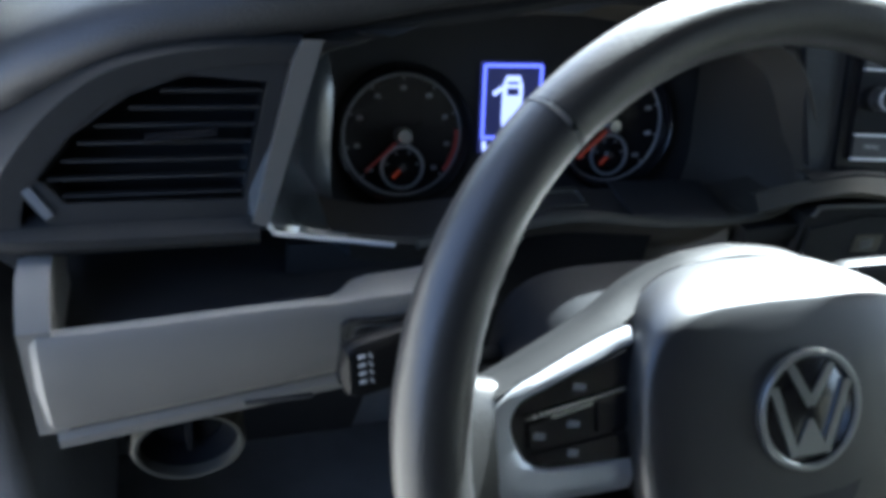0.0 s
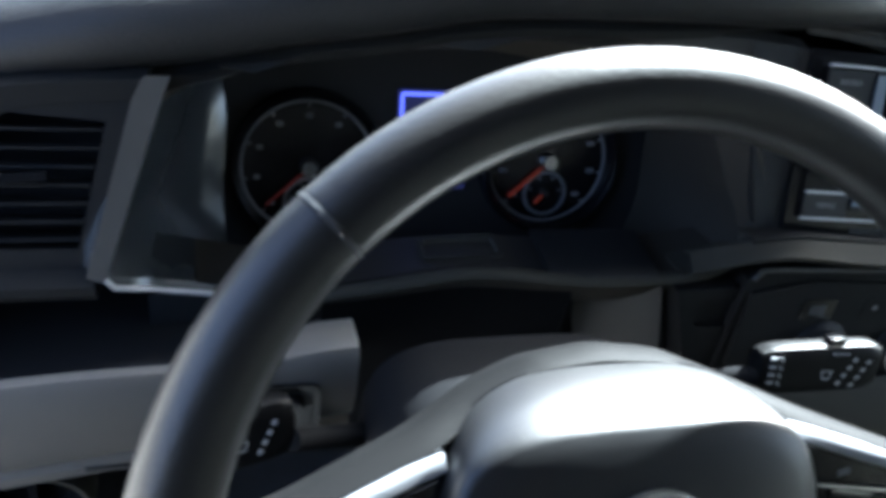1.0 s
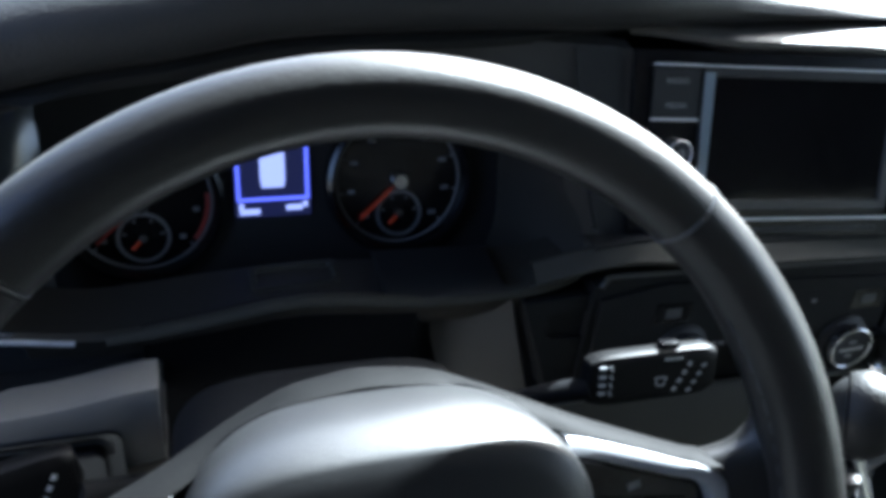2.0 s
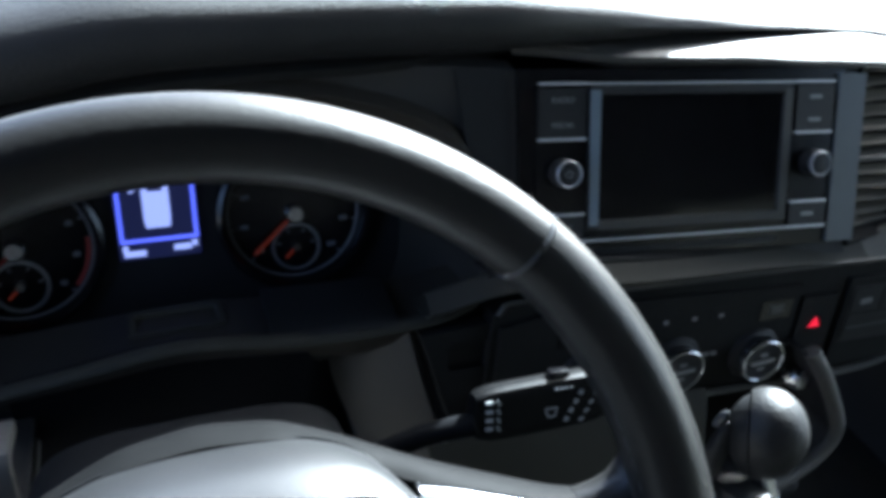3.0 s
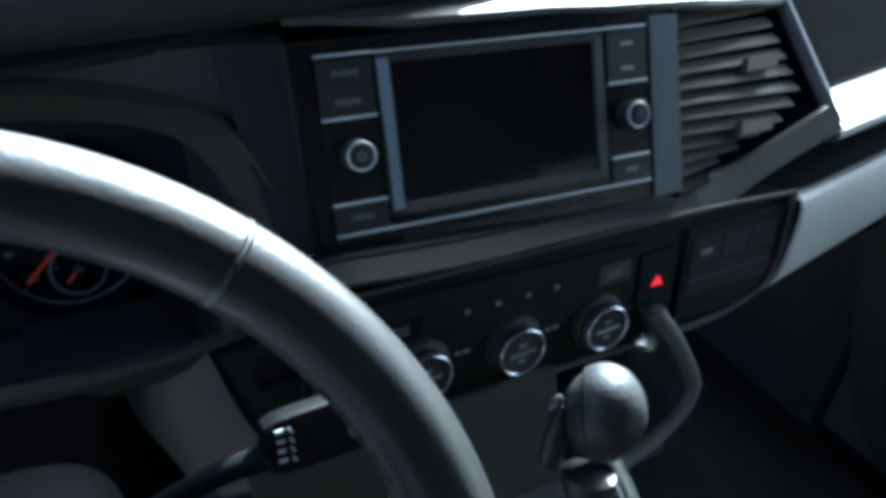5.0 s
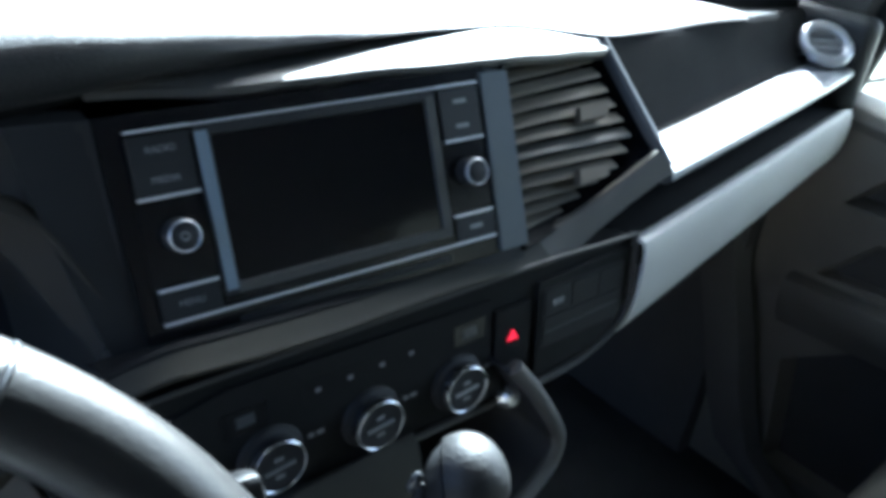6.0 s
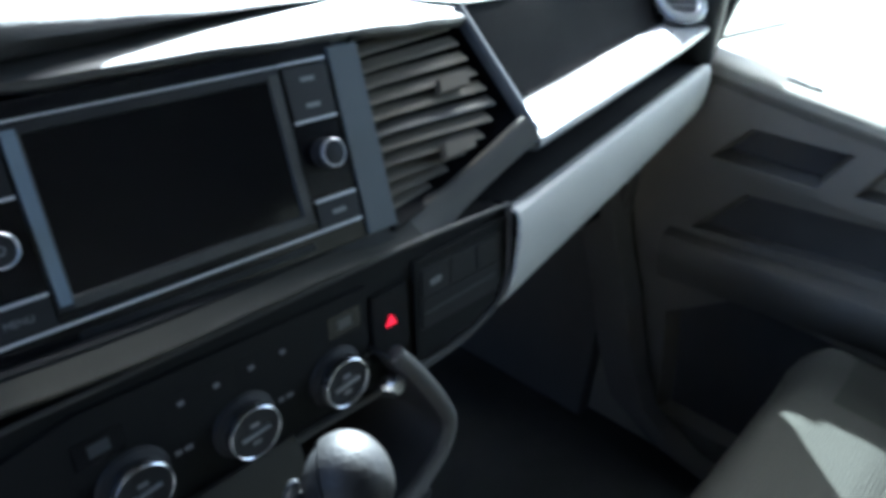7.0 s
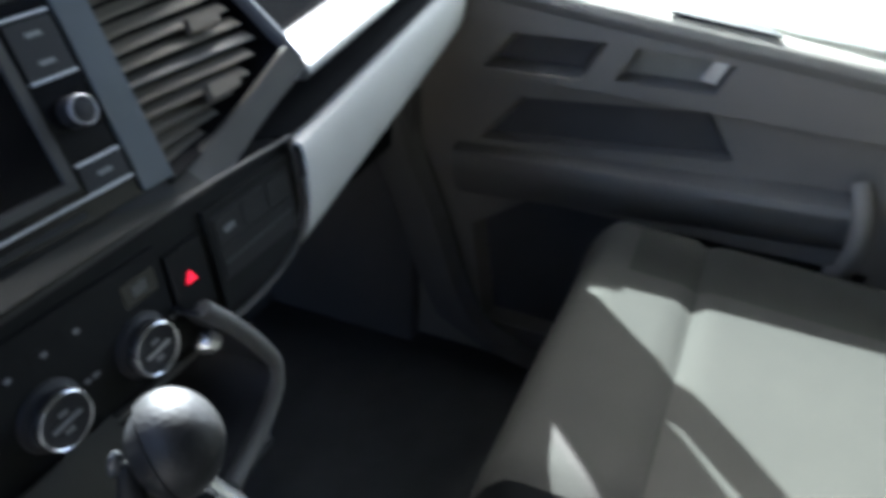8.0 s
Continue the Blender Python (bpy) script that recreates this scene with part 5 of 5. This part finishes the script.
# ---- passenger seat ----
seat = thing("passenger_seat", pose(0.86, -0.5, 0.12), "beige grey cloth passenger seat with black sides", "seat")
rows = []
N = 28
for i in range(N + 1):
    s = i / N
    y = -0.238 - 0.49 * s
    row = []
    for j in range(29):
        t = -1 + 2 * j / 28
        x = 0.86 + 0.262 * t * (1 - 0.02 * s)
        dome = 0.010 * (1 - t * t)
        bol = (0.020 if t > 0 else 0.004) * math.exp(-((abs(t) - 0.80) / 0.13) ** 2)
        edge = 0.055 * max(0, (abs(t) - 0.90) / 0.10) ** 2
        fr = 0.060 * max(0, (0.11 - s) / 0.11) ** 2.4
        grv = 0.008 * math.exp(-((s - 0.3214) / 0.022) ** 2) + 0.004 * math.exp(-((abs(t) - 0.60) / 0.014) ** 2) * (1 if s > 0.33 else 0.2)
        row.append((x, y, 0.558 + dome + bol - edge - fr - grv - 0.02 * s))
    rows.append(row)
front = [(p[0], -0.240 + 0.012, 0.40) for p in rows[0]]
part("cushion", join(loft([r[:22] for r in [front] + rows]), loft([r[21:] for r in [front] + rows[:5]])), SEAT, seat, "beige grey sunlit seat cushion")
part("side_bolster", loft([r[21:] for r in rows[4:]]), SEAT_SIDE, seat, "black cloth side bolster")
part("cushion_seam", tube([(0.86 + 0.262 * t, -0.238 - 0.49 * 0.3214, 0.5505 + 0.010 * (1 - t * t) + (0.020 if t > 0 else 0.004) * math.exp(-((abs(t) - 0.80) / 0.13) ** 2) - 0.0066 - 0.055 * max(0, (abs(t) - 0.90) / 0.10) ** 2) for t in [-0.97 + 1.46 * k / 30 for k in range(31)]], 0.0015, 6), SEAT_SIDE, seat)
part("side_panel", block(1.118, 1.150, -0.74, -0.235, 0.34, 0.505, 0.012, 3), SEAT_SIDE, seat, "black seat side")
part("side_panel", block(0.57, 0.602, -0.74, -0.235, 0.34, 0.505, 0.012, 3), SEAT_SIDE, seat, "black seat side")
part("seat_base", block(0.63, 1.09, -0.72, -0.26, 0.12, 0.41, 0.01), SEAT_SIDE, seat)
bk = []
for i in range(15):
    s = i / 14
    z = 0.50 + 0.62 * s
    y = -0.70 - 0.16 * s
    hw = 0.25 - 0.05 * s ** 3
    bk.append([(0.86 + hw * t, y + 0.035 * abs(t) ** 3 - (0.02 + 0.03 * s) * (1 - 0), z) for t in [-1 + 2 * j / 16 for j in range(17)]] + [(0.86 + hw * t, y - 0.10, z) for t in [1 - 2 * j / 4 for j in range(5)]])
part("backrest", bevelled(loft(bk, True), 0.012, 2, 0.9), SEAT, seat)

# ---- passenger door ----
door = thing("door_1", pose(1.28, -0.4, 0.2), "dark grey passenger door lining with sunlit sill", "door", kind="structure")
DM = Matrix(((0, 0, -1, 1.25), (-1, 0, 0, 0), (0, 1, 0, 0), (0, 0, 0, 1)))


def sill_z(y):
    return 0.822 + 0.085 * min(0.1, max(-0.9, y - 0.05))


outer = [(-0.10, 0.05), (0.95, 0.05), (0.95, 0.740), (0.5, 0.772), (0.2, 0.796), (-0.10, 0.812)]
h1 = [(0.012, 0.700), (0.058, 0.758), (0.195, 0.765), (0.163, 0.705)]
h2 = [(0.002, 0.568), (0.070, 0.652), (0.354, 0.682), (0.400, 0.614)]
h3 = [(0.215, 0.712), (0.240, 0.764), (0.372, 0.762), (0.352, 0.718)]
h4 = [(0.03, 0.20), (0.0, 0.40), (0.10, 0.475), (0.62, 0.475), (0.62, 0.20)]


def shrink(pts, k):
    cu, cv = sum(p[0] for p in pts) / len(pts), sum(p[1] for p in pts) / len(pts)
    return [(cu + (u - cu) * k, cv + (v - cv) * k) for u, v in pts]


part("lining", fill_plate(outer, [(h1, shrink(h1, 0.9), 0.025, True), (h2, shrink(h2, 0.94), 0.03, True), (h3, shrink(h3, 0.9), 0.018, True), (h4, shrink(h4, 0.96), 0.04, True)], 0.05, DM), DOOR, door, "dark grey moulded door lining")
upper = [(-0.085, 0.692), (0.93, 0.688), (0.93, 0.741), (0.5, 0.772), (0.2, 0.795), (-0.085, 0.808)]
part("upper_lining", bevelled(fill_plate(upper, [(shrink(h1, 1.03), h1, 0.0225, False), (shrink(h3, 1.03), h3, 0.0225, False)], 0.022, DM @ Matrix.Translation((0, 0, 0.022))), 0.0), DOOR, door, "proud upper door panel")
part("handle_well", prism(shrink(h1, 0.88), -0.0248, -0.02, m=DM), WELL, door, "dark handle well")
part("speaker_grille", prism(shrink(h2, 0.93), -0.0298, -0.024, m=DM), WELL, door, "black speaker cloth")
# Pale tan stands for the light falling into the pull recess.
part("pull_well", prism(shrink(h3, 0.88), -0.0178, -0.014, m=DM), LIT_RECESS, door, "pull recess with light painted in its pale tan")
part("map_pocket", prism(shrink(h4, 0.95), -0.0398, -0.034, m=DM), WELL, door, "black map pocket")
rows = []
for i in range(22):
    y = 0.09 - 1.03 * i / 21
    z = sill_z(y)
    rows.append([(1.252, y, z - 0.034), (1.238, y, z - 0.026), (1.226, y, z - 0.012), (1.224, y, z), (1.230, y, z + 0.010), (1.245, y, z + 0.016), (1.275, y, z + 0.018), (1.30, y, z + 0.016)])
part("sill", solid(loft(rows), 0.004), DOOR_LIGHT, door, "sunlit grey window sill")
part("sill_slot", prism([(0.075, -0.0025), (0.125, -0.0025), (0.122, 0.0025), (0.078, 0.0025)], 0, 0.003, m=Matrix(((0, 1, 0, 1.262), (-1, 0, 0, 0), (-0.085, 0, 1, 0.8362), (0, 0, 0, 1)))), BLACK, door)
part("sill_vent", prism([(0.27, -0.014), (0.42, -0.014), (0.40, 0.014), (0.29, 0.014)], 0, 0.004, m=Matrix(((0, 1, 0, 1.262), (-1, 0, 0, 0), (-0.085, 0, 1, 0.8362), (0, 0, 0, 1)))), BLACK, door)
rows = []
for i in range(26):
    u = -0.03 + 0.62 * i / 25
    z = 0.558 + 0.080 * u
    out = 0.035 + 0.025 * min(1, max(0, u / 0.5))
    rows.append([DM @ Vector((u, z, 0.0)), DM @ Vector((u, z - 0.002, out * 0.55)), DM @ Vector((u, z - 0.006, out * 0.75)), DM @ Vector((u, z - 0.016, out * 0.84)), DM @ Vector((u, z - 0.045, out * 0.72)), DM @ Vector((u, z - 0.075, out * 0.35)), DM @ Vector((u, z - 0.095, 0.0))])
part("armrest", solid(loft(rows), 0.003), DOOR_LIGHT, door, "grey armrest ridge")
lv = part("lever_plate", prism([(0.330, 0.728), (0.352, 0.774), (0.370, 0.772), (0.350, 0.726)], -0.016, 0.006, 0.003, m=DM), SILVER, door, "silver door lever")
part("pull_handle", tube(smooth_path([DM @ Vector(p) for p in ((0.565, 0.63, 0.03), (0.575, 0.60, 0.06), (0.58, 0.55, 0.068), (0.575, 0.50, 0.05), (0.57, 0.47, 0.01))], 5), 0.014, 12, up=(1, 0, 0)), DOOR_LIGHT, door, "grey pull handle")
part("outer_skin", block(1.30, 1.33, -0.95, 0.42, 0.0, 0.83, 0.006), PAINT, door)
part("window_frame", join(tube(smooth_path([(1.292, 0.07, 0.82), (1.285, 0.038, 0.95), (1.278, -0.02, 1.08), (1.252, -0.09, 1.34), (1.215, -0.15, 1.52), (1.20, -0.3, 1.55), (1.20, -0.5, 1.555), (1.205, -0.95, 1.53)], 6), 0.022, 10), tube([(1.29, -0.95, 0.82), (1.26, -0.95, 1.2), (1.205, -0.95, 1.53)], 0.03, 10)), BLACK, door, "black window frame")
pane = part("door_glass", solid(loft([[(1.29, 0.09, 0.83), (1.292, -0.4, 0.80), (1.29, -0.94, 0.77)], [(1.276, 0.05, 1.10), (1.274, -0.4, 1.18), (1.26, -0.94, 1.18)], [(1.212, -0.16, 1.52), (1.208, -0.5, 1.55), (1.208, -0.94, 1.53)]]), 0.004), SIDE_GLASS, door, "clear side window")
# side wall ahead of the door, and its kick panel
shell("wall_right", block(1.215, 1.26, 0.10, 0.46, 0.06, 0.92, 0.01), WELL, "black kick panel by the passenger footwell", "wall")
rows = [[(1.228, y + 0.035, z), (1.205, y + 0.02, z), (1.198, y - 0.01, z), (1.205, y - 0.04, z), (1.232, y - 0.055, z)] for y, z in ((0.17, 0.62), (0.14, 0.52), (0.10, 0.42), (0.06, 0.30), (0.02, 0.22), (-0.07, 0.17), (-0.2, 0.15))]
shell("trim", solid(loft(rows), 0.004), KICK, "dark grey door opening trim", "trim")
# ---- round side vent at the dash end ----
rv = thing("round_side_vent", pose(1.165, 0.06, 0.92), "round chrome-rimmed side vent at the dash end", "air vent")
RV = face_frame(1.165, 0.062, 0.918, 56, -38)
part("vent_rim", tube([RV @ Vector((0.030 * math.cos(a), 0.030 * math.sin(a), 0)) for a in [2 * math.pi * k / 36 for k in range(36)]], 0.007, 10, True), SILVER, rv, "bright rim")
# Pale cup and silver slats stand in for direct sun on this vent.
part("vent_cup", lathe([(0, -0.012), (0.026, -0.011), (0.0305, 0.0)], 32, RV), GREY, rv, "vent cup with sun glare painted in pale grey")
for v in (-0.018, -0.006, 0.006, 0.018):
    hw = math.sqrt(0.029 ** 2 - v * v)
    part("slat", block(-hw, hw, v - 0.0012, v + 0.0012, -0.018, 0.0, 0.0005, 1, RV), SILVER, rv)
part("end_cheek", join(block(1.195, 1.235, 0.02, 0.26, 0.82, 0.955, 0.02, 3)), DASH, rv)

# ---- outside mirror ----
mir = thing("door_mirror", pose(1.36, 0.10, 0.85), "dark-cased door mirror outside the window", "door mirror")
MM = face_frame(1.630, 0.12, 0.928, 3, -10)
part("housing", prism(rounded(-0.164, 0.164, -0.145, 0.15, 0.045, 6), -0.10, 0.0, 0.025, 3, MM), BLACK, mir, "black mirror housing")
part("mirror_glass", prism(rounded(-0.152, 0.152, -0.134, 0.138, 0.038, 6), 0.0, 0.004, 0.001, 1, MM), MIRROR, mir, "silvered mirror glass")
part("arm", tube([(1.32, 0.10, 0.80), (1.40, 0.13, 0.82), (1.47, 0.15, 0.86)], 0.025, 12), BLACK, mir)
